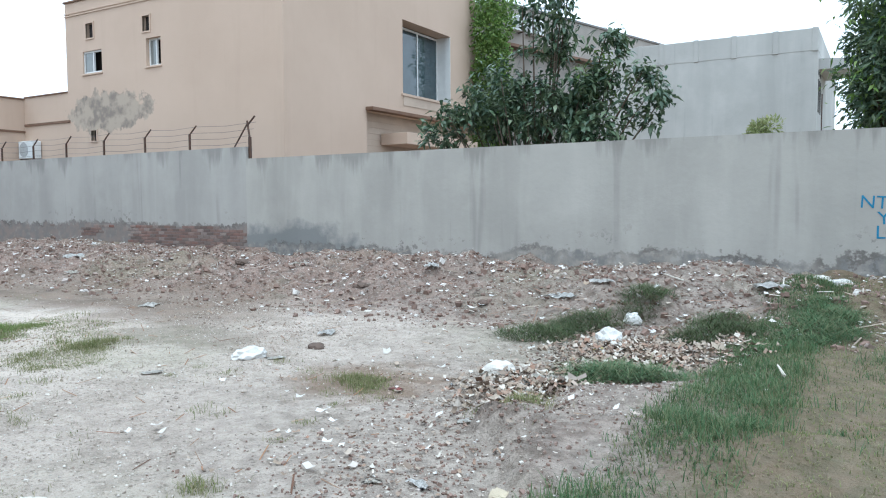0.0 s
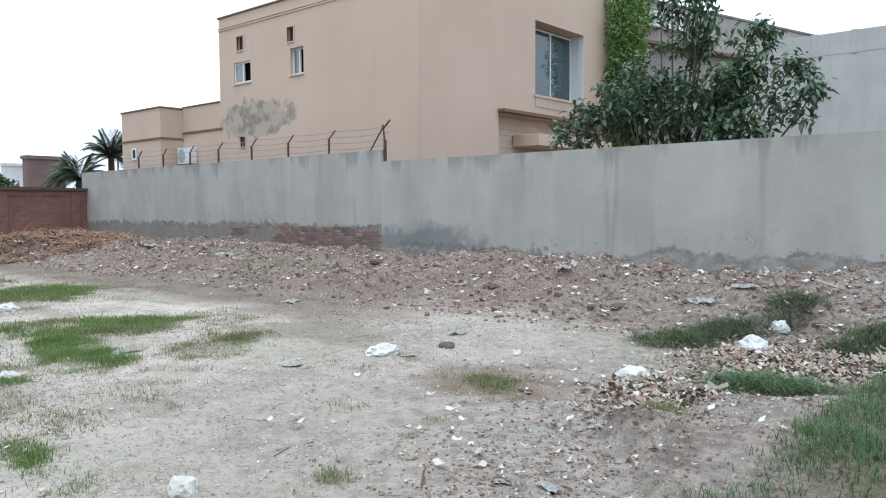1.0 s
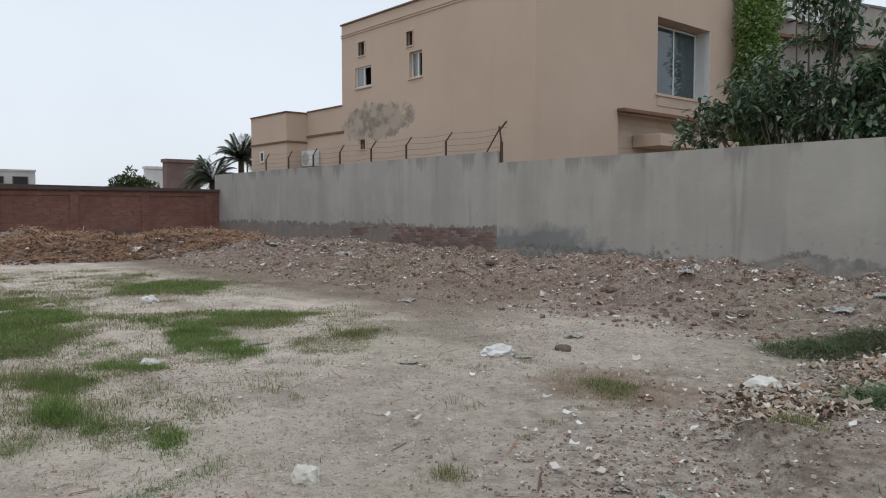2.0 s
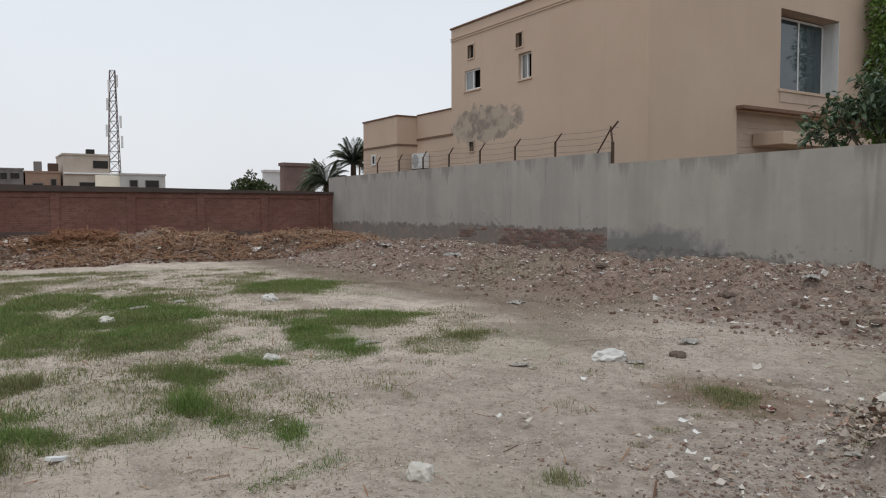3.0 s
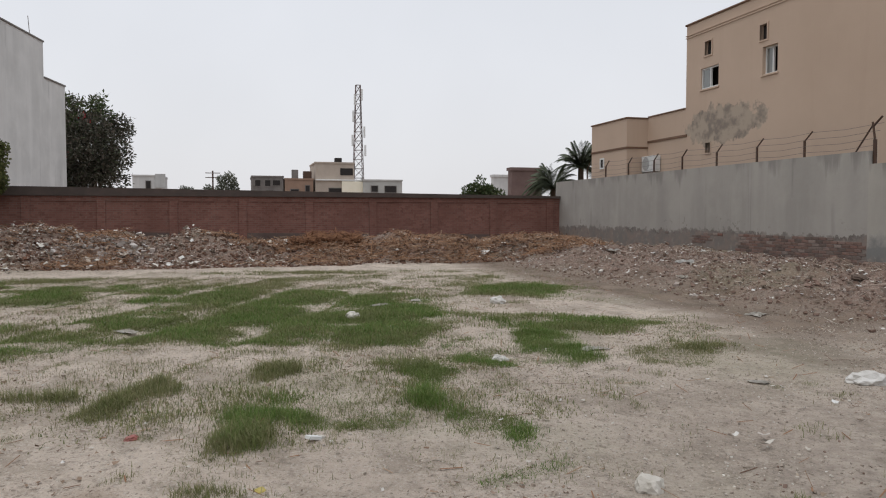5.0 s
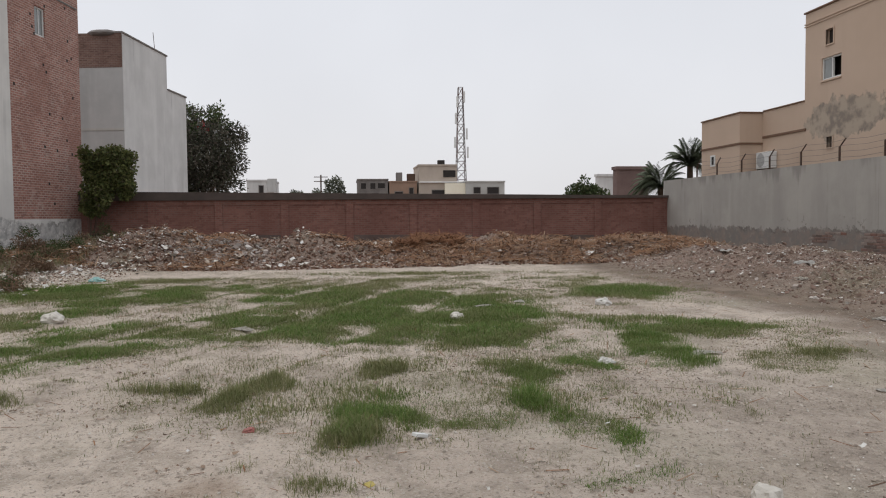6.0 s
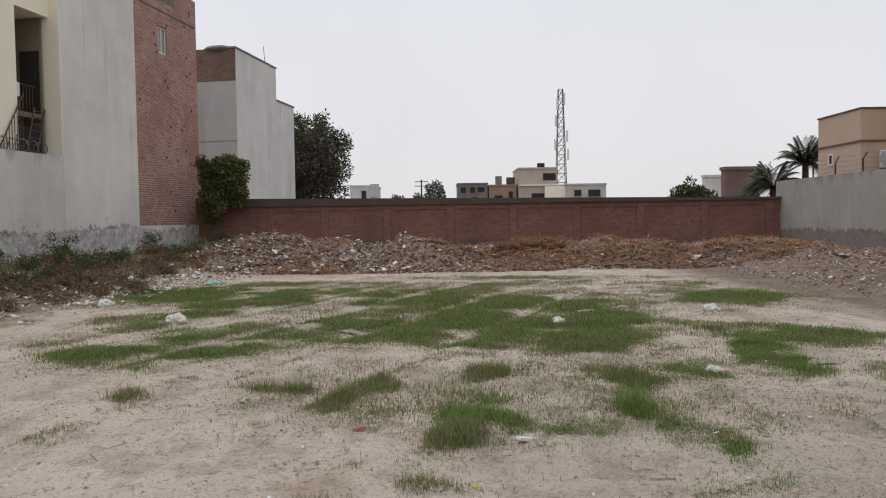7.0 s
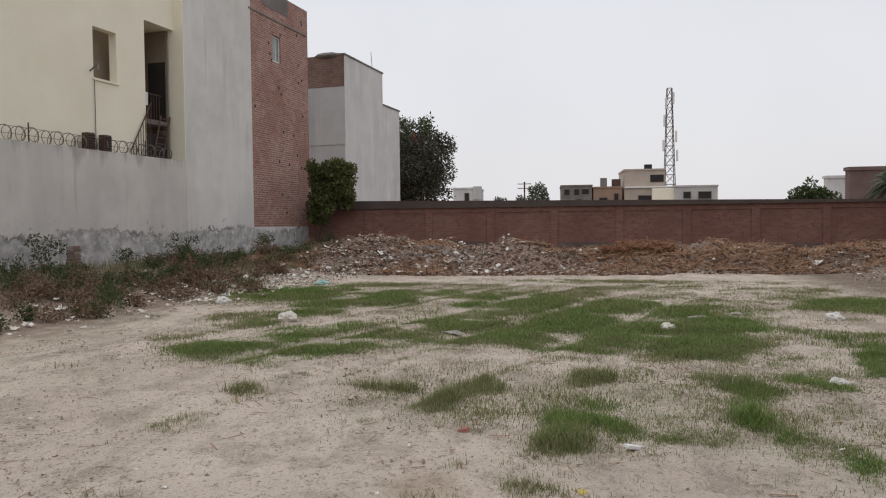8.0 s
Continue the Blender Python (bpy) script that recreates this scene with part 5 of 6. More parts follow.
limbs("trunk", (0, 0, 0), [tuple(p) for p in cs[::7]], 0.12, tree)

# tuft growing on the wall top
tuft = empty("wall_plant", pose(-2.0, 15.2, 0), label="small yellow-green bush just behind the wall", category="bush")
cs, rs = clumps((0, 0, 2.85), (0.3, 0.2, 0.22), 11, 31, 0.12, 0.2)
leaf_cloud("foliage", cs, rs, 1100, 0.1, random_tint("pale_wall_leaves", [(0.20, 0.24, 0.09), (0.30, 0.33, 0.14), (0.36, 0.36, 0.18)], 0.7, trans=0.3), tuft, 0.1, 0.35, 0.3)
limbs("stalk", (0, 0, 0), [tuple(p) for p in cs[::3]], 0.015, tuft)

# flowering tree past the white building
btree = empty("flowering_tree", pose(-52.2, -9.8, 0), label="dark bushy tree with a few red blossoms", category="tree")
cs, rs = clumps((0, 0.3, 5.6), (2.5, 2.75, 3.1), 100, 41, 0.5, 0.9)
leaf_cloud("crown", cs, rs, 15000, 0.26, LEAF_DARK, btree, 0.2, 0.5, 0.3)
cs2, rs2 = clumps((0, 0.2, 7.6), (2.0, 2.1, 1.9), 36, 42, 0.35, 0.6)
leaf_cloud("upper_foliage", cs2, rs2, 2600, 0.24, LEAF_WEED, btree, 0.1, 0.45, 0.3)
leaf_cloud("outer_sprays", cs, rs * 1.15, 9000, 0.16, random_tint("dusty_leaves", [(0.15, 0.145, 0.115), (0.21, 0.20, 0.16), (0.17, 0.12, 0.105)], 0.7, trans=0.2), btree, 0.0, 0.4, 0.9, "dusty grey-green outer sprays")
leaf_cloud("blossom", [(1.6, 0.5, 7.6), (1.5, 0.9, 7.3), (1.3, -0.6, 5.4)], [0.25, 0.2, 0.4], 44, 0.2, FLOWER, btree, 0.1, 0.8, 0.3, "red blossoms")
limbs("trunk", (0, 0, 0), [tuple(p) for p in cs[::8]], 0.16, btree)

# ivy in the corner of the brick wall
ivy = empty("ivy", pose(-30.35, -9.1, 0.25), label="dense ivy hanging over the end of the brick wall", category="climbing plant")
g = np.random.default_rng(51)
iy = g.uniform(-0.85, 0.9, 190)
low = 1.35 + 0.2 * np.sin(iy * 7) + 0.7 * (iy + 0.85)
iz = low + (4.0 + 0.12 * np.sin(iy * 5) - low) * g.uniform(0, 1, 190)
cs = np.stack([0.05 + 0.3 * g.uniform(0, 1, 190) + 0.12 * np.sin(iz * 4 + iy * 3), iy, iz], 1)
leaf_cloud("foliage", cs, g.uniform(0.14, 0.26, 190), 17000, 0.12, LEAF_IVY, ivy, 0.9, 0.7, 0.3)
limbs("stalk", (0.0, -0.75, 0.3), [tuple(p) for p in cs[::16]], 0.015, ivy)

# date palms past the annex
PALM = random_tint("palm_leaflets", [(0.075, 0.09, 0.055), (0.11, 0.13, 0.08), (0.15, 0.16, 0.11)], 0.6, trans=0.2)


def palm(x, y, top, n, reach, seed):
    g = np.random.default_rng(seed)
    t = empty("palm_tree", pose(x, y, 0), label="date palm with arching grey-green fronds", category="palm tree", group="palms behind the annex")
    part("trunk", rod(bmesh.new(), (0, 0, 0), (0, 0, top), 0.22, 9, 0.16), BARK, t)
    for k in range(n):
        a, up = g.uniform(0, 2 * math.pi), g.uniform(-0.2, 1.4)
        verts, faces = [], []
        d = np.array([math.cos(a), math.sin(a)])
        s = np.array([-d[1], d[0]])
        for j in range(36):
            f = j / 35
            o = reach * f * math.cos(up) * (1 - 0.15 * f)
            z = top + reach * (math.sin(up) * f - (0.25 + 0.45 * math.cos(up)) * f * f)
            w = 0.42 * math.sin(math.pi * min(1, 0.12 + 0.9 * f)) + 0.03
            for sg in (-1, 1):
                b = len(verts)
                c = d * o
                q = d * (o + 0.16) + s * sg * w
                verts += [(c[0], c[1], z), (c[0] + d[0] * 0.075, c[1] + d[1] * 0.075, z), (q[0], q[1], z - 0.3 * w - 0.05)]
                faces.append((b, b + 1, b + 2))
        mesh_from("frond", verts, faces, PALM, t)


palm(-40.2, 19.3, 4.4, 50, 2.4, 61)
palm(-41.0, 17.9, 3.2, 56, 2.5, 62)


def bush(name, x, y, spread, zc, n, size, material, seed, label, count=20, lo=0.3, hi=0.6, category="bush", group=""):
    t = empty(name, pose(x, y, 0), label=label, category=category, group=group)
    cs, rs = clumps((0, 0, zc), spread, count, seed, lo, hi)
    leaf_cloud("foliage", cs, rs, n, size, material, t, 0.1, 0.5, 0.3)
    limbs("stalk", (0, 0, 0), [tuple(p) for p in cs[:: max(1, count // 6)]], 0.04, t)
    return t


bush("far_bush", -47.6, 15.6, (0.8, 1.5, 0.8), 3.0, 3500, 0.2, LEAF_WEED, 71, "green bushes showing above the brick wall")
bush("far_tree", -119.8, -1.6, (1.0, 1.3, 1.6), 6.3, 1100, 0.42, LEAF_FAR, 72, "slender tree among far roofs", 18, 0.4, 0.7, "tree")
bush("far_tree", -125.0, -5.5, (1.5, 3.2, 0.6), 5.2, 1200, 0.4, LEAF_FAR, 73, "low hazy trees along the horizon", 18, 0.3, 0.6, "tree")
poles = empty("utility_pole", pose(-121.0, -3.7, 0), label="utility pole with cross arms far off", category="utility pole")
part("pole", rod(bmesh.new(), (0, 0, 0), (0, 0, 8.3), 0.12, 6), STEEL, poles)
for z in (7.9, 7.2):
    part("cross_arm", boxm(-0.05, 0.05, -1.1, 1.1, z, z + 0.12), STEEL, poles)


# weeds along the left wall
def weed(u, off, tall, wide, seed, material, label, size=0.075, n=420):
    p = LP + LU * u + LN * off
    t = empty("weed", pose(p.x, p.y, hz(p.x, p.y) - 0.03), label=label, category="weed", group="weeds along the left wall")
    cs, rs = clumps((0, 0, tall * 0.5), (wide, wide, tall * 0.5), 11, seed, wide * 0.3, wide * 0.55)
    leaf_cloud("foliage", cs, rs, n, size, material, t, 0.0, 0.4, 0.2)
    limbs("stalk", (0, 0, 0), [tuple(c) for c in cs[::3]], 0.012, t, BRUSH)


g = np.random.default_rng(5)
for k in range(96):
    u, off = -2.5 + 0.14 * k + g.normal(0, 0.2), 0.6 + 3.4 * float(g.beta(1.2, 1.3))
    if u > 7.0:
        off = min(off, 2.6)
    if 1.2 < u < 3.0 and off < 2.4:
        off = 2.4 + 0.8 * off / 2.4
    green = k % 3 != 0 and off < 3.1
    tall_w = g.uniform(0.25, 0.6) * (0.75 if off > 2.4 else 1.0) * (0.6 if 0.2 < u < 2.6 and off < 2.4 else 1.0)
    weed(u, off, tall_w, g.uniform(0.2, 0.42), 200 + k, LEAF_WEED if green else BRUSH, "dusty green weed on the bank" if green else "dried brown weed on the bank")
for k in range(46):
    u, off = -5.5 + 0.2 * k + g.normal(0, 0.25), 3.0 + 2.5 * float(g.beta(1.3, 1.5))
    olive = k % 4 == 0
    weed(u, off, g.uniform(0.18, 0.4), g.uniform(0.22, 0.4), 400 + k, LEAF_WEED if olive else BRUSH, "low dusty green weed at the toe of the bank" if olive else "low dried brown weed at the toe of the bank", 0.07, 380)
weed(0.6, 0.5, 1.1, 0.32, 301, LEAF_WEED, "tall dark weed against the wall", 0.1)
weed(5.1, 0.9, 1.0, 0.28, 302, LEAF_WEED, "tall dark weed against the wall", 0.09)
weed(5.9, 0.9, 0.8, 0.28, 303, LEAF_WEED, "tall dark weed against the wall", 0.09)
weed(9.2, 1.4, 0.9, 0.34, 304, BRUSH, "dry brown brush beside the tall building", 0.08)
weed(10.2, 1.0, 0.9, 0.4, 305, LEAF_WEED, "dark green weed beside the tall building", 0.1)
weed(14.3, 1.3, 0.9, 0.5, 306, LEAF_WEED, "dark green bush in the wall corner", 0.1)
weed(13.2, 2.2, 0.5, 0.4, 307, BRUSH, "dry brown brush on the refuse", 0.08)
n = 1500
uu, oo = rng.uniform(-2.5, 13.5, n), rng.uniform(0.3, 3.6, n)
px, py = LP.x + LU.x * uu + LN.x * oo, LP.y + LU.y * uu + LN.y * oo
blades("bank_grass", px, py, rng.uniform(0.1, 0.35, n), 0.012, GRASS_DRY, 6, 0.07, 0.6, "rank dry grass over the bank by the wall")

# ---- rubble, refuse and litter ----
def chips(name, x, y, size, material, label, category, flat=0.75, sink=0.25):
    """Angular stones or lumps lying on the ground, in one mesh."""
    n = len(x)
    corner = np.array([(-1, -1, -1), (1, -1, -1), (1, 1, -1), (-1, 1, -1), (-1, -1, 1), (1, -1, 1), (1, 1, 1), (-1, 1, 1)], float)
    v = corner[None] * rng.uniform(0.45, 1.0, (n, 8, 3)) * 0.5
    v[:, :, 2] *= flat
    v *= size[:, None, None] * rng.uniform(0.7, 1.3, (n, 1, 3))
    a, b = rng.uniform(0, 2 * np.pi, n), rng.normal(0, 0.5, n)
    ca, sa, cb, sb = np.cos(a)[:, None], np.sin(a)[:, None], np.cos(b)[:, None], np.sin(b)[:, None]
    X, Y, Z = v[:, :, 0], v[:, :, 1] * cb - v[:, :, 2] * sb, v[:, :, 1] * sb + v[:, :, 2] * cb
    v = np.stack([X * ca - Y * sa + x[:, None], X * sa + Y * ca + y[:, None], Z + (height(x, y) + size * flat * (0.5 - sink))[:, None]], -1)
    q = np.array([(0, 3, 2, 1), (4, 5, 6, 7), (0, 1, 5, 4), (1, 2, 6, 5), (2, 3, 7, 6), (3, 0, 4, 7)])
    f = (np.arange(n)[:, None, None] * 8 + q[None]).reshape(-1, 4)
    return tagged(mesh_from(name, v.reshape(-1, 3).tolist(), f.tolist(), material), label, category, kind="stuff")


def scraps(name, x, y, size, material, label, category, slim=0.6, lift=0.02, curl=0.35):
    """Curled scraps of paper, film or husk: two bent strips each."""
    n = len(x)
    a = rng.uniform(0, 2 * np.pi, n)
    t = rng.normal(0, 0.35, n)
    w = size * slim * rng.uniform(0.5, 1.2, n)
    d = np.stack([np.cos(a), np.sin(a)], 1)
    s = np.stack([-d[:, 1], d[:, 0]], 1)
    z = height(x, y) + lift * rng.uniform(0.2, 1.2, n)
    v = np.empty((n, 6, 3))
    for k, (f, g) in enumerate(((-0.5, -0.5), (-0.5, 0.5), (0, 0.5), (0, -0.5), (0.5, 0.5), (0.5, -0.5))):
        v[:, k, 0] = x + d[:, 0] * size * f + s[:, 0] * w * g
        v[:, k, 1] = y + d[:, 1] * size * f + s[:, 1] * w * g
        v[:, k, 2] = z + size * abs(f) * curl * rng.uniform(0, 1.3, n) + t * w * g + rng.uniform(0, 0.01, n)
    b = np.arange(n)[:, None] * 6
    f = (b + np.array([0, 3, 2, 1])).tolist() + (b + np.array([3, 5, 4, 2])).tolist()
    return tagged(mesh_from(name, v.reshape(-1, 3).tolist(), f, material), label, category, kind="stuff")


def sticks(name, x, y, size, thick, material, label, category, lift=0.1):
    n = len(x)
    a, e = rng.uniform(0, 2 * np.pi, n), rng.normal(0.05, 0.3, n)
    d = np.stack([np.cos(a) * np.cos(e), np.sin(a) * np.cos(e), np.sin(e)], 1) * size[:, None] * 0.5
    s = np.stack([-np.sin(a), np.cos(a), 0 * a], 1) * thick * rng.uniform(0.6, 1.6, n)[:, None]
    c = np.stack([x, y, height(x, y) + lift * rng.uniform(0, 1, n)], 1)
    up = np.array([0, 0, 1.0]) * thick
    v = np.stack([c - d - s, c - d + s, c - d + up, c + d - s, c + d + s, c + d + up], 1)
    b = np.arange(n)[:, None] * 6
    f = (b + np.array([0, 3, 5, 2])).tolist() + (b + np.array([1, 2, 5, 4])).tolist() + (b + np.array([0, 1, 4, 3])).tolist()
    return tagged(mesh_from(name, v.reshape(-1, 3).tolist(), f, material), label, category, kind="stuff")


def on_mound(n, lo=8.0, hi=13.5, x0=-30.0, x1=1.0):
    x = rng.uniform(x0, x1, n)
    y = lo + (hi - lo) * rng.beta(1.6, 1.3, n)
    return x, y


x, y = on_mound(30000, x0=-27.0)
chips("mound_stones", x, y, 0.012 + 0.045 * rng.beta(1.1, 5, len(x)), MOUND_STONES, "loose stones and clods covering the earth mound", "rubble")
x, y = on_mound(2600, x0=-28.0)
chips("mound_lumps", x, y, 0.05 + 0.13 * rng.beta(1.0, 6, len(x)), MOUND_STONES, "larger clods and broken bricks on the mound", "rubble")
x, y = on_mound(3000)
scraps("mound_litter", x, y, 0.025 + 0.17 * rng.beta(1.0, 6, len(x)), LITTER, "scraps of paper and plastic strewn on the mound", "litter", lift=0.05)
x, y = on_mound(900)
sticks("mound_twigs", x, y, rng.uniform(0.08, 0.4, len(x)), 0.008, HUSK, "dry twigs lying on the mound", "twigs", 0.06)
# trodden plot: fine gravel and crumbs
n = 42000
x, y = rng.uniform(-24, -1.3, n), rng.uniform(-9, 8.2, n)
near = rng.uniform(0, 1, n) < np.clip(2.2 / np.hypot(x, y) + 0.15 + 1.2 * fbm(x, y, 0.5, 3, 180), 0, 1)
x, y = x[near], y[near]
chips("plot_gravel", x, y, 0.007 + 0.04 * rng.beta(1.0, 7, len(x)), CRUMBS, "fine gravel and crumbs of soil on the plot", "gravel")
n = 26000
x, y = rng.uniform(-9.0, -1.5, n), rng.uniform(1.0, 8.6, n)
keep = fbm(x, y, 0.7, 3, 182) + 0.25 * rng.normal(0, 1, n) > 0.0
x, y = x[keep], y[keep]
chips("path_gravel", x, y, 0.006 + 0.032 * rng.beta(1.0, 5, len(x)), CRUMBS, "pale and dark crumbs strewn over the trodden soil", "gravel")
n = 1300
x, y = rng.uniform(-22, -1.6, n), rng.uniform(-8.5, 8.0, n)
scraps("plot_litter", x, y, 0.015 + 0.06 * rng.beta(1.1, 5, n), LITTER, "small paper and plastic scraps on the plot", "litter", lift=0.015)
n = 900
x, y = rng.uniform(-20, -1.6, n), rng.uniform(-7.5, 8.0, n)
sticks("plot_straw", x, y, rng.uniform(0.04, 0.25, n), 0.004, STRAW, "dry stalks and straw strewn over the plot", "straw", 0.01)
n = 36000
x, y = rng.uniform(-20, -2.0, n), rng.uniform(-7.5, 7.5, n)
keep = fbm(x, y, 0.8, 4, 330) + 0.16 * rng.normal(0, 1, n) > 0.22
x, y = x[keep], y[keep]
scraps("plot_debris", x, y, 0.012 + 0.06 * rng.beta(1.2, 4, len(x)), random_tint("dry_debris", [(0.20, 0.13, 0.09), (0.32, 0.235, 0.17), (0.13, 0.09, 0.065), (0.42, 0.33, 0.26)], 0.95), "brown bits of dry leaf and stalk gathered in drifts", "dry leaves", 0.4, 0.012, 0.35)
# crumbling strip below the verge
n = 4600
x, y = rng.normal(-2.3, 0.55, n), rng.uniform(2.8, 9.5, n)
chips("strip_clods", x, y, 0.008 + 0.045 * rng.beta(1.1, 6, n), MOUND_STONES, "clods and stones along the crumbling verge", "rubble")
n = 3000
x, y = np.concatenate([rng.normal(-2.1, 0.42, 2100), rng.normal(-2.62, 0.24, 900)]), np.concatenate([rng.normal(7.6, 0.42, 2100), rng.normal(5.85, 0.4, 900)])
scraps("husk_litter", x, y, 0.03 + 0.13 * rng.beta(1.2, 2.5, n), HUSK, "dry maize husks and leaves dumped on the bank", "dry leaves", 0.35, 0.06, 0.6)
n = 420
x, y = rng.normal(-2.6, 0.5, n), rng.uniform(3.0, 7.2, n)
scraps("strip_litter", x, y, 0.02 + 0.07 * rng.beta(1.1, 3, n), HUSK, "dry leaves and scraps below the verge", "dry leaves", 0.4, 0.03, 0.5)
n = 170
x, y = rng.normal(-3.0, 0.9, n), rng.uniform(3.2, 10.8, n)
scraps("strip_paper", x, y, 0.02 + 0.14 * rng.beta(1.1, 3.5, n), LITTER, "pale paper scraps below the verge", "litter", 0.5, 0.04, 0.5)


# refuse along the brick wall
def on_heap(n, d0=0.4, d1=7.6, y0=-10.5, y1=12.6):
    y = rng.uniform(y0, y1, n)
    return BX + d0 + (d1 - d0) * rng.beta(1.5, 1.2, n), y


x, y = on_heap(24000)
keep = fbm(x, y, 0.45, 3, 77) + 0.1 * rng.normal(0, 1, len(x)) > 0.16 - 0.42 * step01(1.0, 4.5, y)
x, y = x[keep], y[keep]
sticks("straw_refuse", x, y, rng.uniform(0.15, 0.6, len(x)), 0.009, STRAW, "orange-brown straw and stalks heaped by the brick wall", "straw", 0.16)
x, y = on_heap(2200)
scraps("husk_refuse", x, y, rng.uniform(0.06, 0.2, len(x)), HUSK, "dry husks and leaves on the refuse heap", "dry leaves", 0.4, 0.12, 0.5)
x, y = on_heap(15000)
chips("heap_rubble", x, y, 0.03 + 0.17 * rng.beta(1.1, 5, len(x)), HEAP_STONES, "broken bricks and clods in the refuse heap", "rubble")
x, y = on_heap(900, y0=-10.5, y1=12.5)
keep = rng.uniform(0, 1, len(x)) < 0.95 - 0.6 * step01(-1.0, 3.0, y)
x, y = x[keep], y[keep]
scraps("heap_litter", x, y, 0.05 + 0.3 * rng.beta(1.1, 3.5, len(x)), LITTER, "pale plastic and paper in the refuse heap", "litter", 0.7, 0.14, 0.6)
n = 700
x, y = rng.normal(-25.8, 0.75, n), rng.normal(-4.3, 0.75, n)
chips("rubble_pile", x, y, 0.06 + 0.2 * rng.beta(1.2, 3, n), random_tint("pale_rubble", [(0.34, 0.30, 0.27), (0.52, 0.48, 0.45), (0.27, 0.20, 0.165), (0.22, 0.16, 0.13)], 0.95), "pile of pale broken masonry by the brick wall", "rubble")
n = 2600
r, t = np.sqrt(rng.uniform(0, 1, n)), rng.uniform(0, 2 * np.pi, n)
x, y = -26.4 + 0.9 * r * np.cos(t), 2.9 + 1.25 * r * np.sin(t)
sticks("straw_pile", x, y, rng.uniform(0.15, 0.5, n), 0.01, random_tint("rusty_straw", [(0.20, 0.095, 0.05), (0.27, 0.14, 0.075), (0.15, 0.075, 0.045)], 0.9), "rust-coloured straw pile by the brick wall", "straw", 0.4)
# litter on the left bank
n = 900
uu, oo = -2.5 + 17.5 * rng.beta(1.7, 1.1, n), 1.0 + 5.0 * rng.beta(2.2, 1.5, n)
x, y = LP.x + LU.x * uu + LN.x * oo, LP.y + LU.y * uu + LN.y * oo
scraps("bank_litter", x, y, 0.03 + 0.2 * rng.beta(1.2, 3, n), LITTER, "plastic and paper rubbish on the bank", "litter", 0.7, 0.06, 0.5)
n = 760
uu, oo = rng.uniform(-6.0, 12.0, n), 3.6 + 3.0 * rng.beta(1.3, 2.2, n)
x, y = LP.x + LU.x * uu + LN.x * oo, LP.y + LU.y * uu + LN.y * oo
scraps("toe_litter", x, y, 0.03 + 0.16 * rng.beta(1.2, 3.5, n), LITTER, "pale rubbish scattered along the toe of the bank", "litter", 0.7, 0.05, 0.5)
n = 2600
uu, oo = -2.5 + 17.0 * rng.beta(1.5, 1.1, n), 0.6 + 5.2 * rng.beta(2, 1.6, n)
x, y = LP.x + LU.x * uu + LN.x * oo, LP.y + LU.y * uu + LN.y * oo
chips("bank_rubble", x, y, 0.02 + 0.08 * rng.beta(1.1, 5, n), HEAP_STONES, "stones and broken brick on the bank", "rubble")


# single pieces of rubbish
def bag(x, y, w, material, label, flat=0.45, seed=0, name="plastic_bag", category="plastic bag", turn=0.0, stretch=1.4):
    """A crumpled bag: a puckered skin with sharp folds and a twisted neck."""
    g = np.random.default_rng(1000 + seed)
    bm = bmesh.new()
    bmesh.ops.create_icosphere(bm, subdivisions=3, radius=0.5)
    ph = g.uniform(0, 6, 6)
    for v in bm.verts:
        d = v.co.normalized()
        f = 1 + 0.16 * math.sin(5 * d.x + ph[0] + 3 * d.y) + 0.12 * abs(math.sin(7 * d.y + ph[1] + 4 * d.z)) + 0.16 * abs(math.sin(9 * d.x * d.y + 5 * d.z + ph[2])) + 0.15 * abs(math.sin(13 * d.z + 9 * d.x + ph[3])) - 0.12 * abs(math.sin(17 * d.y - 6 * d.x + ph[4]))
        neck = max(0.0, d.x - 0.75) * 1.6
        v.co = Vector((v.co.x * f * stretch + neck * 0.5, v.co.y * f * (1 - neck), (v.co.z * f * (1 - neck)) * flat))
        if v.co.z < -0.28 * flat:
            v.co.z = -0.28 * flat
    bmesh.ops.scale(bm, vec=(w / 1.4,) * 3, verts=bm.verts)
    low = min(v.co.z for v in bm.verts)
    ob = finish(name, bm, material)
    ob.matrix_world = pose(x, y, hz(x, y) - low - 0.012, 0, 0, turn or float(g.uniform(0, 360)))
    return tagged(ob, label, category)


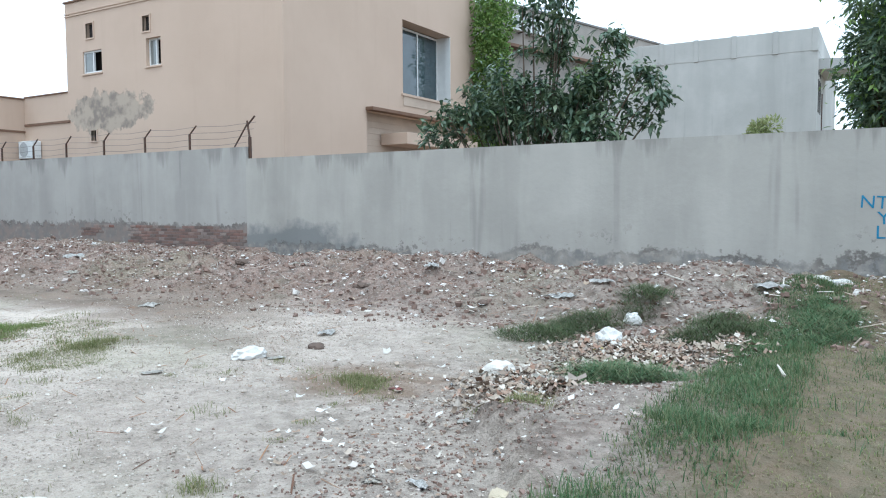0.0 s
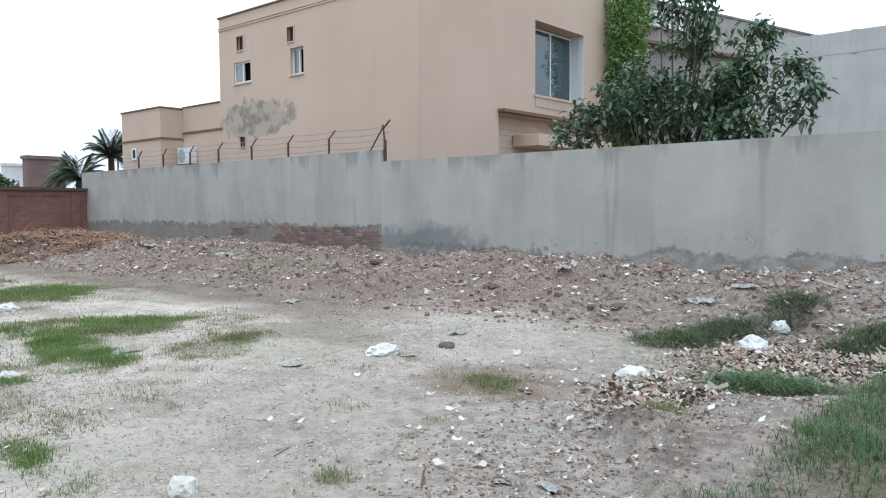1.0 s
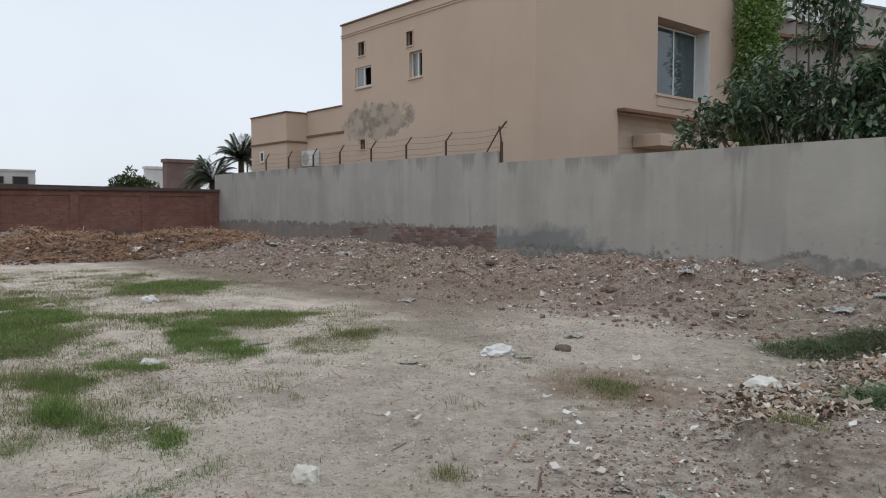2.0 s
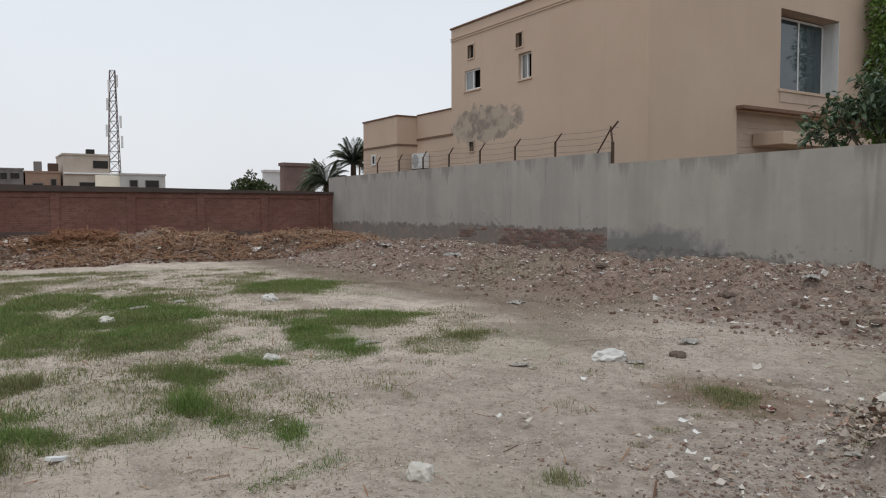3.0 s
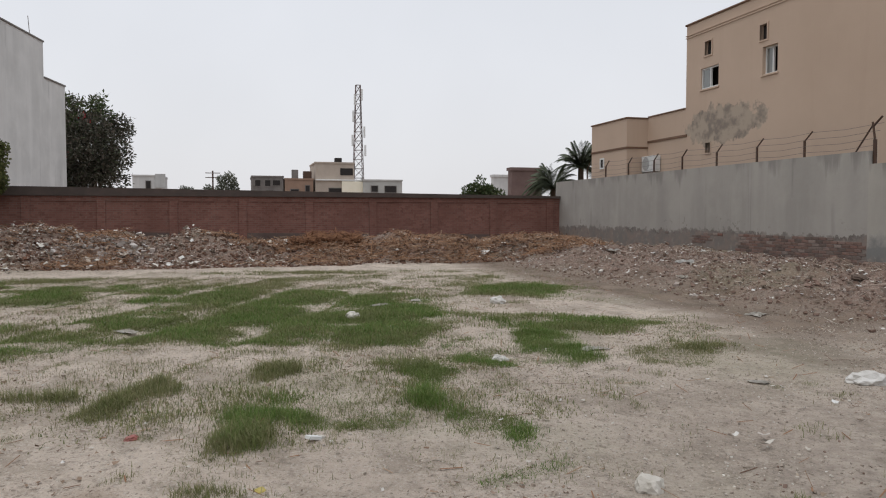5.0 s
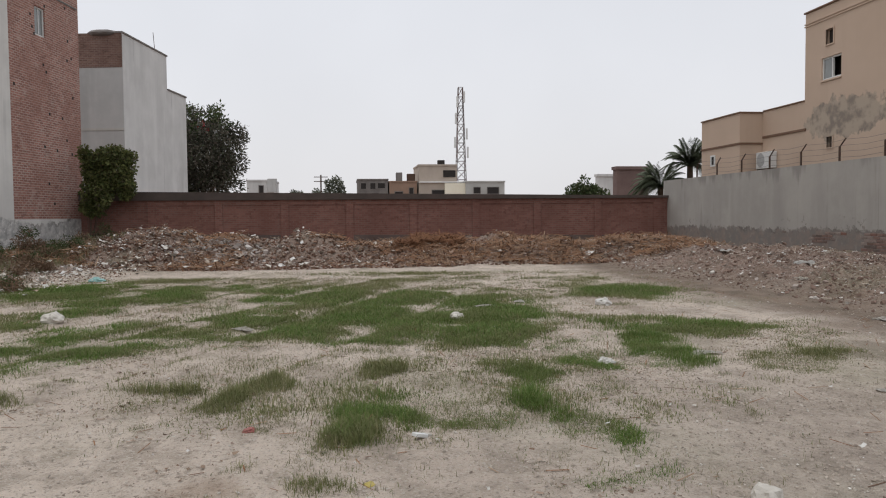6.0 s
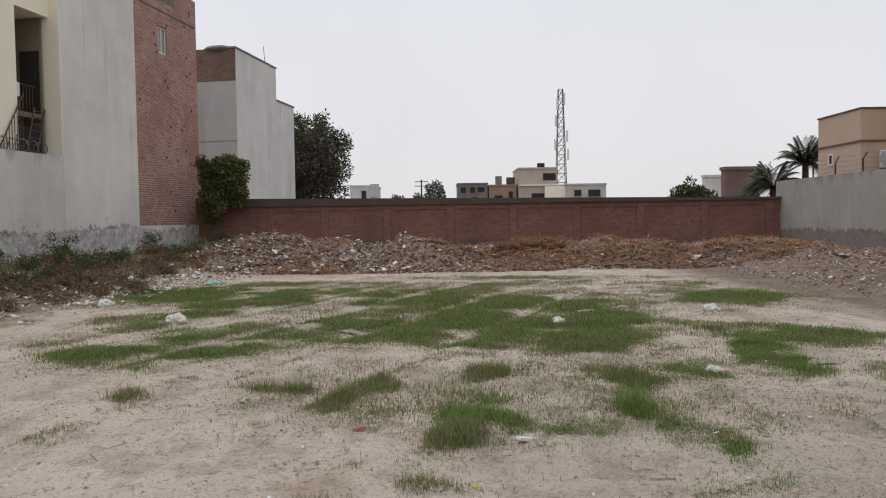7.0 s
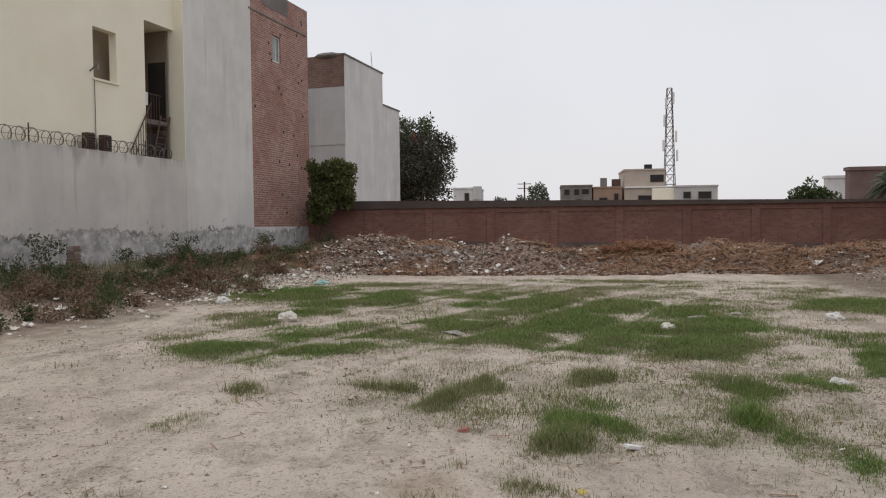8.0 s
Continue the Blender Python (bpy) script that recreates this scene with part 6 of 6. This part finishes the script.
def sheet(x, y, w, material, label, seed=0, name="plastic_sheet", category="plastic sheet", rise=0.16):
    """A crumpled sheet with folds and a ragged outline."""
    g = np.random.default_rng(2000 + seed)
    ph = g.uniform(0, 6, 5)
    N = 13
    bm = bmesh.new()
    grid = {}
    for i in range(N):
        for j in range(N):
            u, v = i / (N - 1) - 0.5, j / (N - 1) - 0.5
            r = 1 + 0.35 * math.sin(3 * math.atan2(v, u) + ph[0]) * math.hypot(u, v)
            z = abs(math.sin(6 * u + ph[1] + 3 * v)) * 0.5 + abs(math.sin(9 * v + ph[2] - 4 * u)) * 0.35 + 0.2 * math.sin(14 * u * v + ph[3])
            grid[i, j] = bm.verts.new((u * r * w, v * r * w * 0.6, max(0.01, z * rise * w * (1 - 1.3 * (u * u + v * v)))))
    for i in range(N - 1):
        for j in range(N - 1):
            bm.faces.new([grid[i, j], grid[i + 1, j], grid[i + 1, j + 1], grid[i, j + 1]])
    bmesh.ops.solidify(bm, geom=bm.faces[:], thickness=0.006)
    ob = finish(name, bm, material)
    ob.matrix_world = pose(x, y, hz(x, y) + 0.004, 0, 0, float(g.uniform(0, 360)))
    return tagged(ob, label, category)


WB = "crumpled white plastic bag lying on the dust"
for k, (x, y, w) in enumerate(((-5.69, 5.64, 0.36), (-3.09, 6.25, 0.31), (-7.75, 2.66, 0.18), (-11.35, 1.57, 0.24), (-12.6, 4.37, 0.3), (-12.1, -4.6, 0.36), (-14.8, -7.0, 0.34))):
    bag(x, y, w, PLASTIC if k % 2 == 0 else PLASTIC_GREY, WB if k % 2 == 0 else "dirty grey plastic bag lying on the dust", (0.5, 0.75)[min(k, 1)], k, stretch=(1.4, 1.05)[min(k, 1)])
bag(-3.77, 2.16, 0.2, PLASTIC_GREY, "round crumpled dirty white bag on the soil", 0.8, 29, stretch=1.05)
bag(-2.62, 8.05, 0.36, PLASTIC, "white plastic bag standing on the dumped leaves", 0.9, 30, stretch=1.0)
bag(-2.45, 7.75, 0.2, PLASTIC_GREY, "torn white bag on the dumped leaves", 0.9, 31, stretch=0.8)
bag(-2.75, 9.4, 0.26, PLASTIC, "white bag caught in the wilted weeds", 0.9, 32, stretch=0.9)
bag(-0.55, 12.6, 0.34, PLASTIC, "white plastic sack by the foot of the wall", 0.7, 33)
bag(-0.85, 12.65, 0.3, PLASTIC_GREY, "sandy plastic sack by the foot of the wall", 0.7, 34)
for k, (x, y, w) in enumerate(((-8.03, 3.95, 0.3), (-10.08, 7.83, 0.4), (-5.96, 4.63, 0.18), (-5.42, 5.73, 0.18), (-2.54, 4.71, 0.2), (-10.85, -1.58, 0.34), (-13.4, 3.05, 0.28), (-10.3, 1.98, 0.24), (-12.7, 2.26, 0.3))):
    sheet(x, y, w, PLASTIC_GREY, "flattened dirty white plastic sheet on the ground", k)
for k, (x, y, w) in enumerate(((-2.57, 6.06, 0.42), (-5.82, 7.06, 0.28), (-2.19, 3.44, 0.14), (-2.46, 3.36, 0.1), (-3.9, 9.9, 0.4), (-3.55, 10.6, 0.32), (-9.6, 10.9, 0.4), (-16.2, 10.6, 0.5), (-20.8, 11.0, 0.45), (-14.2, 9.2, 0.35), (-6.6, 10.8, 0.35), (-1.3, 10.8, 0.4))):
    sheet(x, y, w, PLASTIC if k % 3 else LITTER, "torn pale wrapping on the rubble", 40 + k, rise=0.25)
bag(-1.72, 3.5, 0.14, plain("yellowed_paper", (0.50, 0.42, 0.30), None, 9.0), "crumpled yellowish paper on the verge edge", 0.5, 41, "paper", "paper")
sheet(-3.57, 5.25, 0.13, RED_PLASTIC, "small red plastic wrapper on the ground", 60, "wrapper", "wrapper")
bag(-5.65, -0.87, 0.09, RED_PLASTIC, "small crushed red carton on the soil", 0.8, 61, "carton", "carton")
bag(-4.43, -0.01, 0.08, YELLOW_CARD, "small crushed yellowish carton", 0.5, 62, "carton", "carton")
bag(-10.5, 2.06, 0.12, YELLOW_CARD, "small yellow packet in the grass", 0.6, 63, "packet", "packet")
bag(-19.9, -6.4, 0.3, TEAL_PLASTIC, "teal plastic bag among the weeds", 0.7, 64)
bag(-2.6, 7.6, 0.14, YELLOW_CARD, "orange-yellow packet on the dumped leaves", 0.8, 65, "packet", "packet")
bag(-27.9, 11.6, 0.5, plain("blue_sack", (0.06, 0.16, 0.28), None, 6.0), "blue plastic sack on the rubble corner", 0.7, 66)
box_ob = empty("cigarette_packet", pose(-5.28, 0.38, hz(-5.28, 0.38) + 0.012, 0, 14, 125), label="open white cigarette packet lying on the soil", category="packet")
part("carton", boxm(-0.055, 0.055, -0.03, 0.03, 0.0, 0.026, bev=0.003), WHITE, box_ob)
part("lid", boxm(0.056, 0.09, -0.03, 0.03, 0.005, 0.03, bev=0.003), PLASTIC_GREY, box_ob)
for k, (x, y, w) in enumerate(((-5.4, 6.36, 0.21), (-7.2, 9.6, 0.22), (-10.9, 10.6, 0.3), (-4.9, 9.4, 0.18), (-2.9, 11.9, 0.3), (-3.0, 8.9, 0.2), (-2.15, 5.6, 0.22), (-1.75, 6.1, 0.24))):
    ob = bag(x, y, w, STONES, "rounded earth-coloured stone lying on soil", 0.55, 80 + k, "stone", "stone", stretch=1.1)
    ob["group"] = "single stones"
for k, (x, y, l, a) in enumerate(((-1.95, 11.9, 0.6, 60), (-1.2, 11.4, 0.5, 95), (-2.6, 10.9, 0.6, 130), (-0.7, 6.6, 0.22, 110))):
    s = finish("stick", rod(bmesh.new(), (-l / 2, 0, 0.02), (l / 2, 0, 0.06), 0.014, 6, 0.008), HUSK)
    s.matrix_world = pose(x, y, hz(x, y) + 0.02, 0, 0, a)
    tagged(s, "weathered pale stick lying on the rubble", "stick", "sticks on the rubble")

# ---- bricks where the render has fallen off the grey wall ----
bm_b = boxm(0, 0.225, -0.012, 0.1, 0, 0.07, bev=0.005)
me_b = bpy.data.meshes.new("brick")
bm_b.to_mesh(me_b)
bm_b.free()
me_b.materials.append(OLD_BRICK)
count = 0
for row in range(8):
    z = 0.40 + 0.082 * row
    xx = -13.90 - 0.235
    k = 0
    while xx > -22.3:
        reach = 1.04 + 0.06 * float(fbm(np.array([xx]), np.array([0.0]), 0.8, 3, 140)[0])
        if z < reach - 0.05 and count < 300 and not (xx < -18.6 and float(fbm(np.array([xx]), np.array([z * 3]), 0.8, 2, 150)[0]) > 0.05):
            b = new("brick", me_b)
            b.parent = wall_right_high
            b.location = (xx + (0.12 if row % 2 else 0.0), WY, z)
            count += 1
        xx -= 0.237
        k += 1
